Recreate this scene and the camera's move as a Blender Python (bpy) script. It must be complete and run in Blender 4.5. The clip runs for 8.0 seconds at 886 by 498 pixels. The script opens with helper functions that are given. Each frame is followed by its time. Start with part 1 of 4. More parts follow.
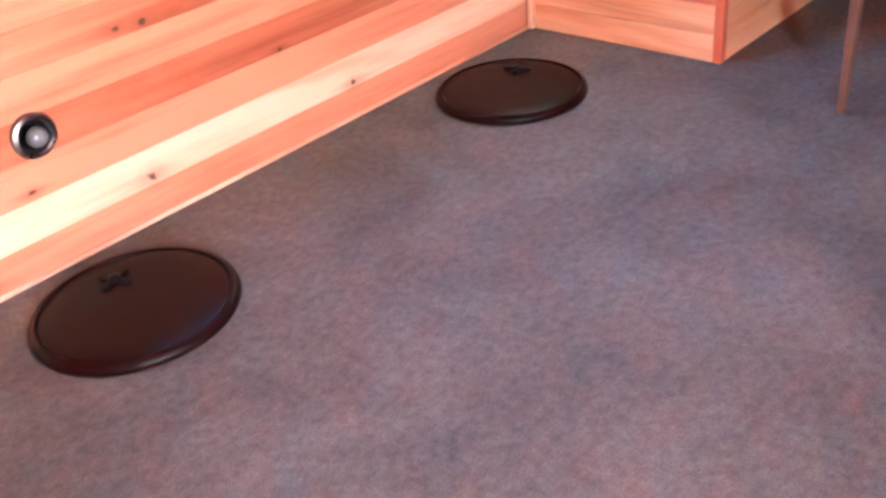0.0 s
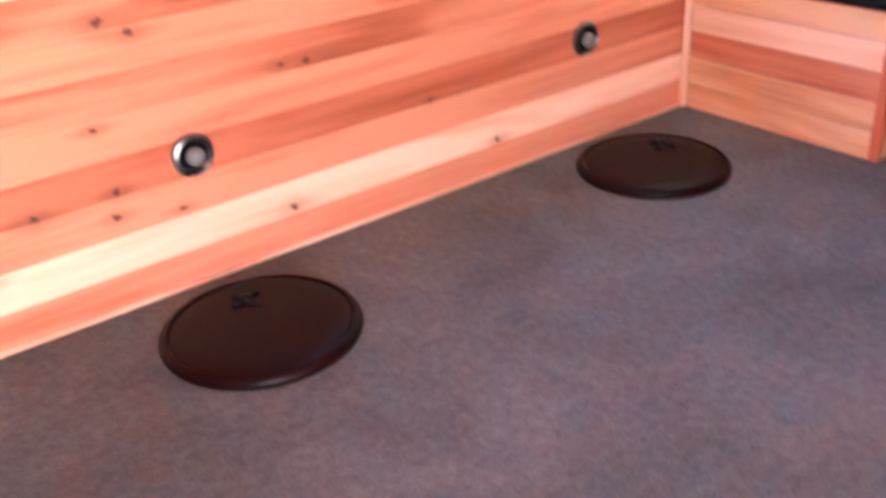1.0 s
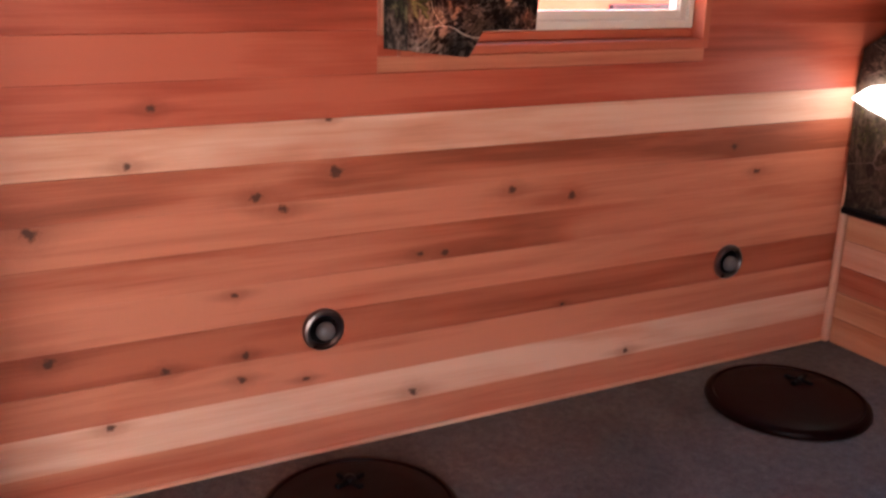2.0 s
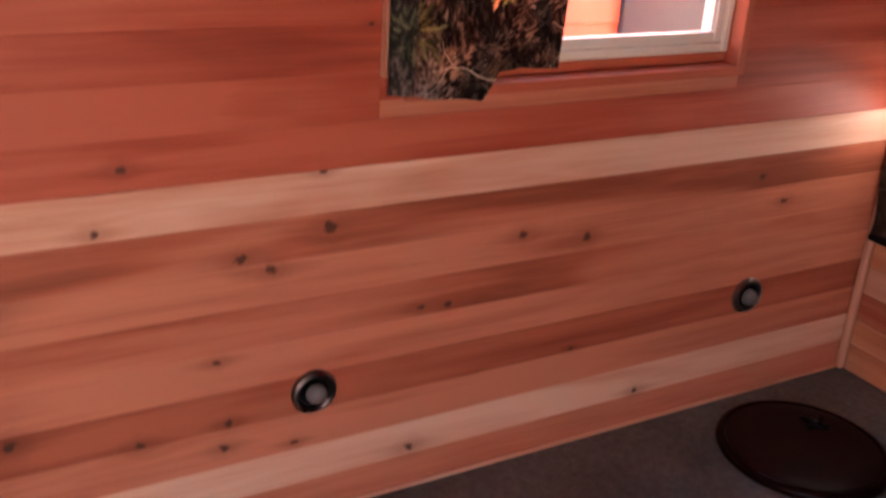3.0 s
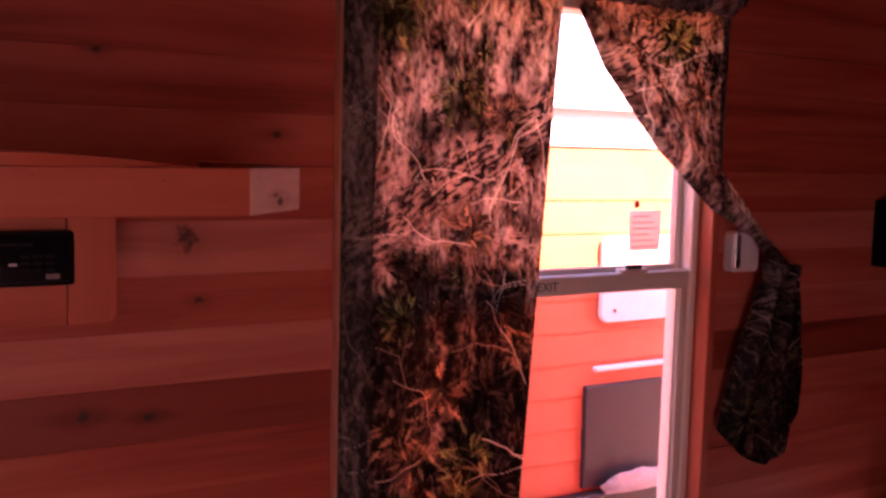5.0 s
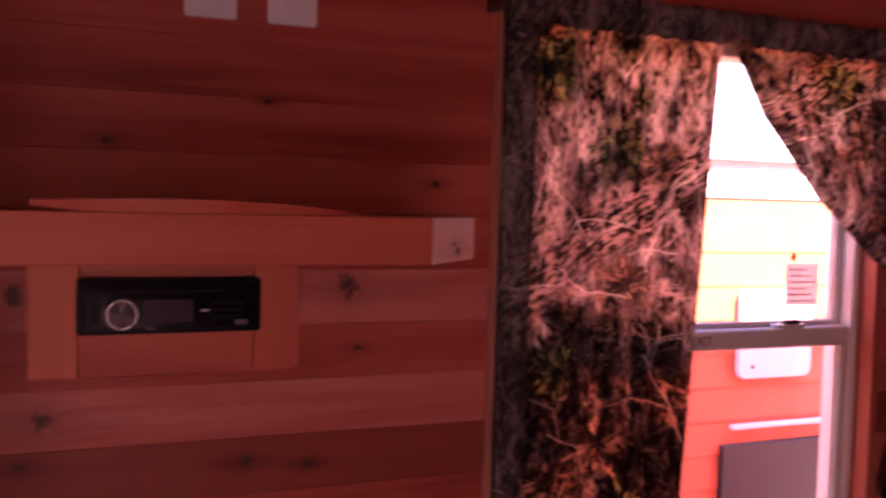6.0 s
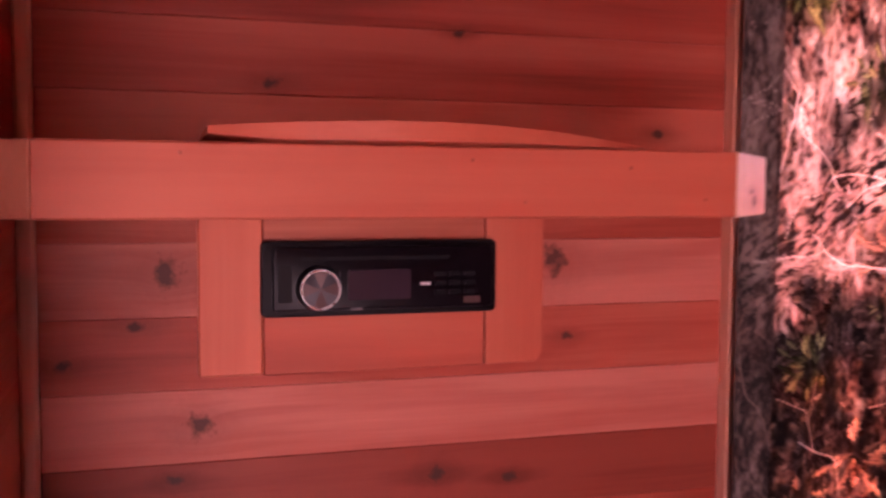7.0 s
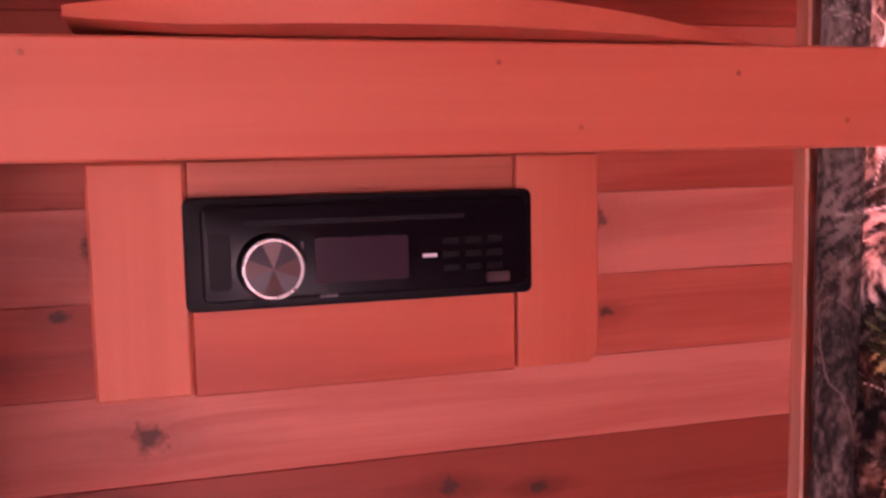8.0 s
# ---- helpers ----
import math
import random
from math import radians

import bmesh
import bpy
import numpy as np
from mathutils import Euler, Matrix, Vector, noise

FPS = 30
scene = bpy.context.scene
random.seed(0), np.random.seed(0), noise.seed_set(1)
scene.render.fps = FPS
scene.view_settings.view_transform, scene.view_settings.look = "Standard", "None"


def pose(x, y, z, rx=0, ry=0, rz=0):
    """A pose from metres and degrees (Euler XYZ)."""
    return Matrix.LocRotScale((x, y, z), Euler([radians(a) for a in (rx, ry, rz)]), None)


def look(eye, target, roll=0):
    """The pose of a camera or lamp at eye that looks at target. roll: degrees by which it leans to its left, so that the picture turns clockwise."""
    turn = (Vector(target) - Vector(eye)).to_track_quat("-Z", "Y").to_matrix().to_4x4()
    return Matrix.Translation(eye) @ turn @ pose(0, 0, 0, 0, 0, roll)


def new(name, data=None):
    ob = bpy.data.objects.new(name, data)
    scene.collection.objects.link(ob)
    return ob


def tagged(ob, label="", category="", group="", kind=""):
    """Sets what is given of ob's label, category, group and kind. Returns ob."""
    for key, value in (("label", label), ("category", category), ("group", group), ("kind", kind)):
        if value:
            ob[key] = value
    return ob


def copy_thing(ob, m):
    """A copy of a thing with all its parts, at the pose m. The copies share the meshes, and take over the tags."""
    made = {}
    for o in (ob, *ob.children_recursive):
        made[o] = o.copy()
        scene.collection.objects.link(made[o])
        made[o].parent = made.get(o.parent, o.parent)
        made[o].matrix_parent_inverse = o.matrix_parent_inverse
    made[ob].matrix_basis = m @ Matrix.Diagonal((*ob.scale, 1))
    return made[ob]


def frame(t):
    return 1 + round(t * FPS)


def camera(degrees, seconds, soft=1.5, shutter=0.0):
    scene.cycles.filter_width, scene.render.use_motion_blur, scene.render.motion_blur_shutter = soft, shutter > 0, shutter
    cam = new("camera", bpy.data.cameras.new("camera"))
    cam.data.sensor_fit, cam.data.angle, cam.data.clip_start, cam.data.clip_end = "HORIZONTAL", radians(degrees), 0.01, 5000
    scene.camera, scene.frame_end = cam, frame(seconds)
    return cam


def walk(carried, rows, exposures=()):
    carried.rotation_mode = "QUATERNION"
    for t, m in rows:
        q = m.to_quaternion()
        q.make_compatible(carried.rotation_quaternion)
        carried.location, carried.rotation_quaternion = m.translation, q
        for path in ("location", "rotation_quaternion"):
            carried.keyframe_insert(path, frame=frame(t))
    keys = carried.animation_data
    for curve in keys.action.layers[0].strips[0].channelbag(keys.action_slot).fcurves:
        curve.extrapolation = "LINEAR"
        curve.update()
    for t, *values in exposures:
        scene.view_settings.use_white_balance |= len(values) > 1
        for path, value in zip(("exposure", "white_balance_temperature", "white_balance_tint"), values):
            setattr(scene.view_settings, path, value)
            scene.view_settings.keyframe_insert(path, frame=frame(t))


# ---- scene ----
cam = camera(50.0, 8.0, soft=2.6, shutter=0.4)
PATH = [
    (0, (-0.058, -1.685, 0.97), (1.132, -0.484, -0.098), -6.5),
    (0.5, (-0.069, -1.681, 0.957), (1.04, -0.433, -0.144), -5.3),
    (1, (-0.07, -1.702, 0.968), (0.977, -0.278, 0.031), -3.3),
    (1.5, (-0.035, -1.752, 0.997), (0.86, -0.093, 0.329), -0.5),
    (1.7, (-0.055, -1.74, 0.998), (0.83, -0.05, 0.402), 0.3),
    (2.8, (0.019, -1.501, 1.173), (0.913, 0.131, 0.439), 3.5),
    (3, (0.034, -1.436, 1.229), (0.935, 0.168, 0.445), 3.4),
    (3.5, (0.093, -1.345, 1.444), (1.008, 0.245, 0.647), 2.1),
    (4, (0.121, -1.334, 1.577), (1.094, 0.321, 1.017), 2.2),
    (4.5, (0.132, -1.368, 1.599), (1.123, 0.345, 1.305), 0.9),
    (4.7, (0.129, -1.380, 1.612), (1.126, 0.336, 1.367), 1.2),
    (5.8, (0.073, -1.377, 1.638), (0.912, 0.435, 1.517), 1.6),
    (6, (0.056, -1.338, 1.625), (0.834, 0.501, 1.522), 1.5),
    (6.5, (0.014, -1.242, 1.613), (0.666, 0.645, 1.486), 1.3),
    (7, (0.018, -1.053, 1.578), (0.588, 0.86, 1.454), 0.3),
    (7.5, (0.054, -0.894, 1.567), (0.602, 1.021, 1.394), -0.4),
    (8, (0.078, -0.836, 1.56), (0.639, 1.073, 1.359), -1.1),
]
walk(cam, [(t, look(eye, target, roll)) for t, eye, target, roll in PATH],
     exposures=[(0.0, 7.25, 6200, 8), (0.5, 7.1, 6150, 9), (1.0, 6.85, 6200, 10), (1.5, 5.8, 6650, 16), (3.0, 4.7, 7050, 25),
                (3.5, 4.6, 7450, 39), (4.0, 4.15, 7900, 68), (4.5, 3.35, 8400, 96), (5.8, 3.05, 7750, 102), (6.5, 4.15, 7150, 88),
                (7.0, 4.85, 6900, 84), (8.0, 5.05, 6800, 90)])

# ---- world, sun, daylight ----
world = bpy.data.worlds.new("world")
scene.world = world
world.use_nodes = True
wn = world.node_tree
sky = wn.nodes.new("ShaderNodeTexSky")
sky.sky_type, sky.sun_disc = "NISHITA", False
sky.sun_elevation, sky.sun_rotation = radians(41), radians(160)
wn.nodes["Background"].inputs[1].default_value = 0.15
wn.links.new(sky.outputs[0], wn.nodes["Background"].inputs[0])

sun = new("sun", bpy.data.lights.new("sun", "SUN"))
sun.data.energy, sun.data.angle, sun.data.color = 5.0, radians(1.5), (1.0, 0.86, 0.54)
sun.matrix_world = look((1.1, -3.0, 2.75), (0, 0, 0))

# lamp added for daylight through an assumed, unseen doorway in the rear wall
door_light = new("assumed_doorway_daylight", bpy.data.lights.new("assumed_doorway_daylight", "AREA"))
door_light.data.shape, door_light.data.size, door_light.data.size_y = "RECTANGLE", 0.28, 1.65
door_light.data.energy, door_light.data.color, door_light.data.spread = 0.15, (1.0, 0.98, 0.97), radians(100)
door_light.matrix_world = look((-0.28, -2.56, 0.92), (1.20, 0.0, 0.68))


# ---- materials ----
def material(name):
    m = bpy.data.materials.new(name)
    m.use_nodes = True
    nt = m.node_tree
    return m, nt, nt.nodes["Principled BSDF"]


def node(nt, kind, **values):
    n = nt.nodes.new(kind)
    for key, value in values.items():
        if key in n.inputs:
            n.inputs[key].default_value = value
    return n


def math_node(nt, op, a, b=None):
    n = nt.nodes.new("ShaderNodeMath")
    n.operation = op
    for i, v in enumerate((a, b)):
        if v is None:
            continue
        if isinstance(v, (int, float)):
            n.inputs[i].default_value = v
        else:
            nt.links.new(v, n.inputs[i])
    return n.outputs[0]


def ramp(nt, fac, stops):
    n = nt.nodes.new("ShaderNodeValToRGB")
    el = n.color_ramp.elements
    while len(el) < len(stops):
        el.new(0.5)
    for e, (p, c) in zip(el, stops):
        e.position = p
        e.color = (*c, 1) if len(c) == 3 else c
    nt.links.new(fac, n.inputs[0])
    return n.outputs[0]


def mix(nt, fac, a, b, blend="MIX"):
    n = nt.nodes.new("ShaderNodeMix")
    n.data_type, n.blend_type = "RGBA", blend
    for sock, v in ((n.inputs[0], fac), (n.inputs[6], a), (n.inputs[7], b)):
        if isinstance(v, (int, float)):
            sock.default_value = v
        elif isinstance(v, tuple):
            sock.default_value = (*v, 1)
        else:
            nt.links.new(v, sock)
    return n.outputs[2]


def bump(nt, bsdf, height, strength, distance):
    b = node(nt, "ShaderNodeBump", Strength=strength, Distance=distance)
    nt.links.new(height, b.inputs["Height"])
    nt.links.new(b.outputs[0], bsdf.inputs["Normal"])


def wood(name, dark, mid, light, knots=(), along="x", rough=0.5, figure=1.0):
    """Clear-finished softwood with long grain, slow colour bands and, where given, knots at (x, z, radius)."""
    m, nt, bsdf = material(name)
    geo = nt.nodes.new("ShaderNodeNewGeometry")
    info = nt.nodes.new("ShaderNodeObjectInfo")
    shift = nt.nodes.new("ShaderNodeVectorMath")
    shift.operation = "ADD"
    off = nt.nodes.new("ShaderNodeCombineXYZ")
    rnd = math_node(nt, "MULTIPLY", info.outputs["Random"], 37.0)
    for i in range(3):
        nt.links.new(rnd, off.inputs[i])
    near = wide = None
    if knots:
        for kx, kz, kr in knots:
            d = nt.nodes.new("ShaderNodeVectorMath")
            d.operation = "SUBTRACT"
            nt.links.new(geo.outputs["Position"], d.inputs[0])
            d.inputs[1].default_value = (kx, 0, kz)
            s = nt.nodes.new("ShaderNodeVectorMath")
            s.operation = "MULTIPLY"
            nt.links.new(d.outputs[0], s.inputs[0])
            s.inputs[1].default_value = ((0.45 + 30 * kr) / kr, 0.0, 1.0 / kr)
            ln = nt.nodes.new("ShaderNodeVectorMath")
            ln.operation = "LENGTH"
            nt.links.new(s.outputs[0], ln.inputs[0])
            near = ln.outputs["Value"] if near is None else math_node(nt, "MINIMUM", near, ln.outputs["Value"])
            s2 = nt.nodes.new("ShaderNodeVectorMath")
            s2.operation = "MULTIPLY"
            nt.links.new(d.outputs[0], s2.inputs[0])
            s2.inputs[1].default_value = (0.13 / kr, 0.0, 0.62 / kr)
            l2 = nt.nodes.new("ShaderNodeVectorMath")
            l2.operation = "LENGTH"
            nt.links.new(s2.outputs[0], l2.inputs[0])
            wide = l2.outputs["Value"] if wide is None else math_node(nt, "MINIMUM", wide, l2.outputs["Value"])
    nt.links.new(geo.outputs["Position"], shift.inputs[0])
    nt.links.new(off.outputs[0], shift.inputs[1])
    pos = shift.outputs[0]
    if near is not None:
        warp = math_node(nt, "DIVIDE", 0.012, math_node(nt, "ADD", math_node(nt, "MULTIPLY", near, near), 0.8))
        wv = nt.nodes.new("ShaderNodeCombineXYZ")
        nt.links.new(warp, wv.inputs[2])
        add = nt.nodes.new("ShaderNodeVectorMath")
        add.operation = "ADD"
        nt.links.new(pos, add.inputs[0])
        nt.links.new(wv.outputs[0], add.inputs[1])
        pos = add.outputs[0]
    long_scale = {"x": (1.6, 30, 30), "y": (30, 1.6, 30), "z": (30, 30, 1.6)}[along]
    mp = nt.nodes.new("ShaderNodeMapping")
    mp.inputs["Scale"].default_value = long_scale
    nt.links.new(pos, mp.inputs[0])
    grain = node(nt, "ShaderNodeTexNoise", Scale=1.0, Detail=6.0, Roughness=0.62, Distortion=0.6)
    nt.links.new(mp.outputs[0], grain.inputs["Vector"])
    mp2 = nt.nodes.new("ShaderNodeMapping")
    mp2.inputs["Scale"].default_value = tuple(0.9 if v < 10 else 7 for v in long_scale)
    nt.links.new(pos, mp2.inputs[0])
    band = node(nt, "ShaderNodeTexNoise", Scale=1.0, Detail=2.0, Roughness=0.5, Distortion=1.2)
    nt.links.new(mp2.outputs[0], band.inputs["Vector"])
    mp3 = nt.nodes.new("ShaderNodeMapping")
    mp3.inputs["Scale"].default_value = tuple(6 if v < 10 else 240 for v in long_scale)
    nt.links.new(pos, mp3.inputs[0])
    fibre = node(nt, "ShaderNodeTexNoise", Scale=1.0, Detail=3.0, Roughness=0.6)
    nt.links.new(mp3.outputs[0], fibre.inputs["Vector"])
    f = math_node(nt, "ADD", math_node(nt, "MULTIPLY", grain.outputs[0], 0.5 * figure),
                  math_node(nt, "ADD", math_node(nt, "MULTIPLY", band.outputs[0], 0.75),
                            math_node(nt, "MULTIPLY", fibre.outputs[0], 0.18 * figure)))
    tone = math_node(nt, "MULTIPLY", math_node(nt, "SUBTRACT", info.outputs["Random"], 0.5), 0.2)
    f = math_node(nt, "ADD", f, tone)
    f = math_node(nt, "SUBTRACT", f, 0.1 + 0.25 * (figure - 1))
    col = ramp(nt, f, [(0.36, dark), (0.52, mid), (0.72, light)])
    mp4 = nt.nodes.new("ShaderNodeMapping")
    mp4.inputs["Scale"].default_value = tuple(0.7 if v < 10 else 17 for v in long_scale)
    nt.links.new(pos, mp4.inputs[0])
    streak = node(nt, "ShaderNodeTexNoise", Scale=1.0, Detail=3.0, Roughness=0.55, Distortion=0.4)
    nt.links.new(mp4.outputs[0], streak.inputs["Vector"])
    sap = ramp(nt, streak.outputs[0], [(0.55, (0, 0, 0)), (0.68, (1, 1, 1))])
    col = mix(nt, math_node(nt, "MULTIPLY", sap, 0.45 * min(1, figure)), col, tuple(min(0.82, c * 1.12) for c in light))
    if near is not None:
        ring = node(nt, "ShaderNodeTexNoise", Scale=260.0, Detail=2.0)
        nt.links.new(geo.outputs["Position"], ring.inputs["Vector"])
        lump = node(nt, "ShaderNodeTexNoise", Scale=75.0, Detail=2.0)
        nt.links.new(geo.outputs["Position"], lump.inputs["Vector"])
        kd = math_node(nt, "ADD", near, math_node(nt, "MULTIPLY", math_node(nt, "SUBTRACT", ring.outputs[0], 0.5), 0.5))
        kd = math_node(nt, "ADD", kd, math_node(nt, "MULTIPLY", math_node(nt, "SUBTRACT", lump.outputs[0], 0.5), 1.8))
        halo = ramp(nt, math_node(nt, "MULTIPLY", kd, 0.25), [(0.14, (1, 1, 1)), (0.75, (0, 0, 0))])
        rings = math_node(nt, "SINE", math_node(nt, "MULTIPLY", kd, 11.0))
        halo = math_node(nt, "MULTIPLY", halo, math_node(nt, "ADD", math_node(nt, "MULTIPLY", rings, 0.12), 0.85))
        core = ramp(nt, kd, [(0.35, (1, 1, 1)), (0.85, (0, 0, 0))])
        flame = math_node(nt, "ADD", wide, math_node(nt, "MULTIPLY", math_node(nt, "SUBTRACT", grain.outputs[0], 0.5), 1.3))
        col = mix(nt, math_node(nt, "MULTIPLY", ramp(nt, flame, [(0.35, (1, 1, 1)), (1.05, (0, 0, 0))]), 0.42), col, tuple(c * 0.66 for c in mid))
        col = mix(nt, math_node(nt, "MULTIPLY", halo, 0.34), col, tuple(c * 0.75 for c in dark))
        col = mix(nt, math_node(nt, "MULTIPLY", core, 0.85), col, (0.060, 0.023, 0.016))
    nt.links.new(col, bsdf.inputs["Base Color"])
    bsdf.inputs["Roughness"].default_value = rough
    bsdf.inputs["Specular IOR Level"].default_value = 0.22
    bump(nt, bsdf, grain.outputs[0], 0.12, 0.002)
    return m


def plain(name, colour, rough=0.5, metal=0.0, spread=0.12, scale=40.0, relief=0.05, spec=0.5):
    """Painted, moulded or metal surface with slight blotches and fine relief."""
    m, nt, bsdf = material(name)
    co = nt.nodes.new("ShaderNodeTexCoord")
    n1 = node(nt, "ShaderNodeTexNoise", Scale=scale, Detail=4.0, Roughness=0.6)
    nt.links.new(co.outputs["Object"], n1.inputs["Vector"])
    lo, hi = tuple(c * (1 - spread) for c in colour), tuple(min(1, c * (1 + spread)) for c in colour)
    nt.links.new(ramp(nt, n1.outputs[0], [(0.3, lo), (0.7, hi)]), bsdf.inputs["Base Color"])
    r = math_node(nt, "ADD", math_node(nt, "MULTIPLY", n1.outputs[0], 0.16), rough - 0.08)
    nt.links.new(r, bsdf.inputs["Roughness"])
    bsdf.inputs["Metallic"].default_value = metal
    bsdf.inputs["Specular IOR Level"].default_value = spec
    if relief:
        n2 = node(nt, "ShaderNodeTexNoise", Scale=scale * 9, Detail=2.0)
        nt.links.new(co.outputs["Object"], n2.inputs["Vector"])
        bump(nt, bsdf, n2.outputs[0], relief, 0.001)
    return m


def floor_covering():
    m, nt, bsdf = material("grey_floor_covering")
    geo = nt.nodes.new("ShaderNodeNewGeometry")
    big = node(nt, "ShaderNodeTexNoise", Scale=3.2, Detail=5.0, Roughness=0.6, Distortion=0.5)
    mid = node(nt, "ShaderNodeTexNoise", Scale=48.0, Detail=7.0, Roughness=0.8)
    fine = node(nt, "ShaderNodeTexNoise", Scale=330.0, Detail=3.0, Roughness=0.75)
    for n in (big, mid, fine):
        nt.links.new(geo.outputs["Position"], n.inputs["Vector"])
    c1 = ramp(nt, big.outputs[0], [(0.3, (0.074, 0.073, 0.073)), (0.7, (0.142, 0.138, 0.137))])
    c2 = ramp(nt, mid.outputs[0], [(0.3, (0.56, 0.56, 0.56)), (0.72, (1.45, 1.43, 1.43))])
    c3 = ramp(nt, fine.outputs[0], [(0.3, (0.55, 0.55, 0.55)), (0.7, (1.45, 1.45, 1.45))])
    col = mix(nt, 1.0, mix(nt, 1.0, c1, c2, "MULTIPLY"), c3, "MULTIPLY")
    nt.links.new(col, bsdf.inputs["Base Color"])
    bsdf.inputs["Roughness"].default_value = 0.75
    bsdf.inputs["Specular IOR Level"].default_value = 0.3
    bump(nt, bsdf, fine.outputs[0], 0.35, 0.0015)
    return m


# leaf clumps of the cloth's print as (x, z, radius)
GREEN_SPOTS = [(0.79, 1.83, 0.055), (0.90, 1.71, 0.050), (0.737, 0.942, 0.06), (0.93, 1.12, 0.055), (0.92, 1.03, 0.05), (1.36, 1.84, 0.05),
               (1.70, 1.25, 0.05), (1.56, 1.12, 0.05), (1.98, 0.60, 0.10), (0.80, 1.36, 0.04)]
RUST_SPOTS = [(0.99, 1.69, 0.045), (0.92, 1.50, 0.055), (0.88, 1.235, 0.075), (0.79, 1.17, 0.06), (0.90, 1.04, 0.06), (0.82, 1.12, 0.06),
              (1.42, 1.74, 0.05), (1.30, 1.88, 0.04), (1.62, 1.20, 0.05), (0.75, 1.88, 0.05), (1.02, 1.30, 0.04)]
DARK_SPOTS = [(0.84, 1.42, 0.10), (0.98, 1.38, 0.08), (0.75, 1.35, 0.09), (0.92, 0.90, 0.07), (1.66, 1.32, 0.06), (1.45, 1.80, 0.03),
              # these low clumps also darken the cloth where backlight is weak
              (0.97, 1.22, 0.07), (0.80, 1.26, 0.06), (0.99, 1.06, 0.07), (0.80, 1.03, 0.06), (1.00, 0.93, 0.08), (0.86, 0.86, 0.07)]


def camouflage(name, scale=1.0, rough=0.8, tone_down=1.0):
    """Printed woodland cloth: bark streaks, leaf clumps in green and rust, pale twigs."""
    m, nt, bsdf = material(name)
    geo = nt.nodes.new("ShaderNodeNewGeometry")
    mp = nt.nodes.new("ShaderNodeMapping")
    mp.inputs["Scale"].default_value = (scale, scale, scale)
    nt.links.new(geo.outputs["Position"], mp.inputs[0])
    pos = mp.outputs[0]

    def noise_tex(sc, detail, rough_, dist, stretch=(1, 1, 1), seed=(0, 0, 0)):
        q = nt.nodes.new("ShaderNodeMapping")
        q.inputs["Scale"].default_value = stretch
        q.inputs["Location"].default_value = seed
        nt.links.new(pos, q.inputs[0])
        n = node(nt, "ShaderNodeTexNoise", Scale=sc, Detail=detail, Roughness=rough_, Distortion=dist)
        nt.links.new(q.outputs[0], n.inputs["Vector"])
        return n.outputs[0]

    bark = noise_tex(17, 8, 0.8, 1.3, (1.9, 1, 0.65))
    zone = noise_tex(2.6, 2, 0.5, 0.6, (0.6, 1, 1.6), (5, 2, 9))
    tone = math_node(nt, "ADD", bark, math_node(nt, "MULTIPLY", math_node(nt, "SUBTRACT", zone, 0.5), 0.75))
    col = ramp(nt, tone, [(0.37, (0.014, 0.010, 0.009)), (0.48, (0.075, 0.048, 0.036)), (0.57, (0.19, 0.136, 0.102)), (0.69, (0.40, 0.31, 0.25))])
    # brush and needle litter in slanting dashes
    slant = nt.nodes.new("ShaderNodeMapping")
    slant.inputs["Rotation"].default_value = (0, radians(28), 0)
    slant.inputs["Scale"].default_value = (0.75, 1, 1.7)
    nt.links.new(pos, slant.inputs[0])
    lit_n = node(nt, "ShaderNodeTexNoise", Scale=52.0, Detail=3.0, Roughness=0.62, Distortion=2.0)
    nt.links.new(slant.outputs[0], lit_n.inputs["Vector"])
    patch0 = noise_tex(4.6, 2, 0.5, 0.5, (0.8, 1, 1.7), (7, 3, 1))
    sx = nt.nodes.new("ShaderNodeSeparateXYZ")
    nt.links.new(pos, sx.inputs[0])
    slope = math_node(nt, "SUBTRACT", sx.outputs[2], math_node(nt, "ADD", math_node(nt, "MULTIPLY", sx.outputs[0], 0.65), 1.0 * scale))
    heap = math_node(nt, "SUBTRACT", 0.24, math_node(nt, "MULTIPLY", math_node(nt, "ABSOLUTE", slope), 2.6))
    patch = math_node(nt, "ADD", patch0, math_node(nt, "MAXIMUM", heap, -0.10))
    dashes = math_node(nt, "MULTIPLY", ramp(nt, lit_n.outputs[0], [(0.50, (0, 0, 0)), (0.56, (1, 1, 1))]), ramp(nt, patch, [(0.47, (0, 0, 0)), (0.55, (1, 1, 1))]))
    shade = math_node(nt, "MULTIPLY", ramp(nt, lit_n.outputs[0], [(0.40, (1, 1, 1)), (0.47, (0, 0, 0))]), ramp(nt, patch, [(0.47, (0, 0, 0)), (0.55, (1, 1, 1))]))
    col = mix(nt, math_node(nt, "MULTIPLY", shade, 0.8), col, (0.03, 0.018, 0.013))
    col = mix(nt, dashes, col, (0.36, 0.27, 0.215))
    # leaf clumps: pointed leaves set by small stretched cells
    for cell, turn, zone_seed, zone_scale, spots, dark_leaf, mid_leaf, light_leaf in (
            (85.0, 50, (11, 5, 4), 5.2, GREEN_SPOTS, (0.022, 0.026, 0.010), (0.09, 0.095, 0.035), (0.30, 0.27, 0.12)),
            (80.0, -40, (2, 9, 15), 4.6, RUST_SPOTS, (0.05, 0.028, 0.020), (0.19, 0.125, 0.080), (0.35, 0.26, 0.19)),
            (70.0, 10, (8, 1, 25), 6.0, DARK_SPOTS, (0.018, 0.013, 0.010), (0.05, 0.036, 0.030), (0.12, 0.095, 0.08))):
        wq = nt.nodes.new("ShaderNodeMapping")
        wq.inputs["Rotation"].default_value = (0, radians(turn), 0)
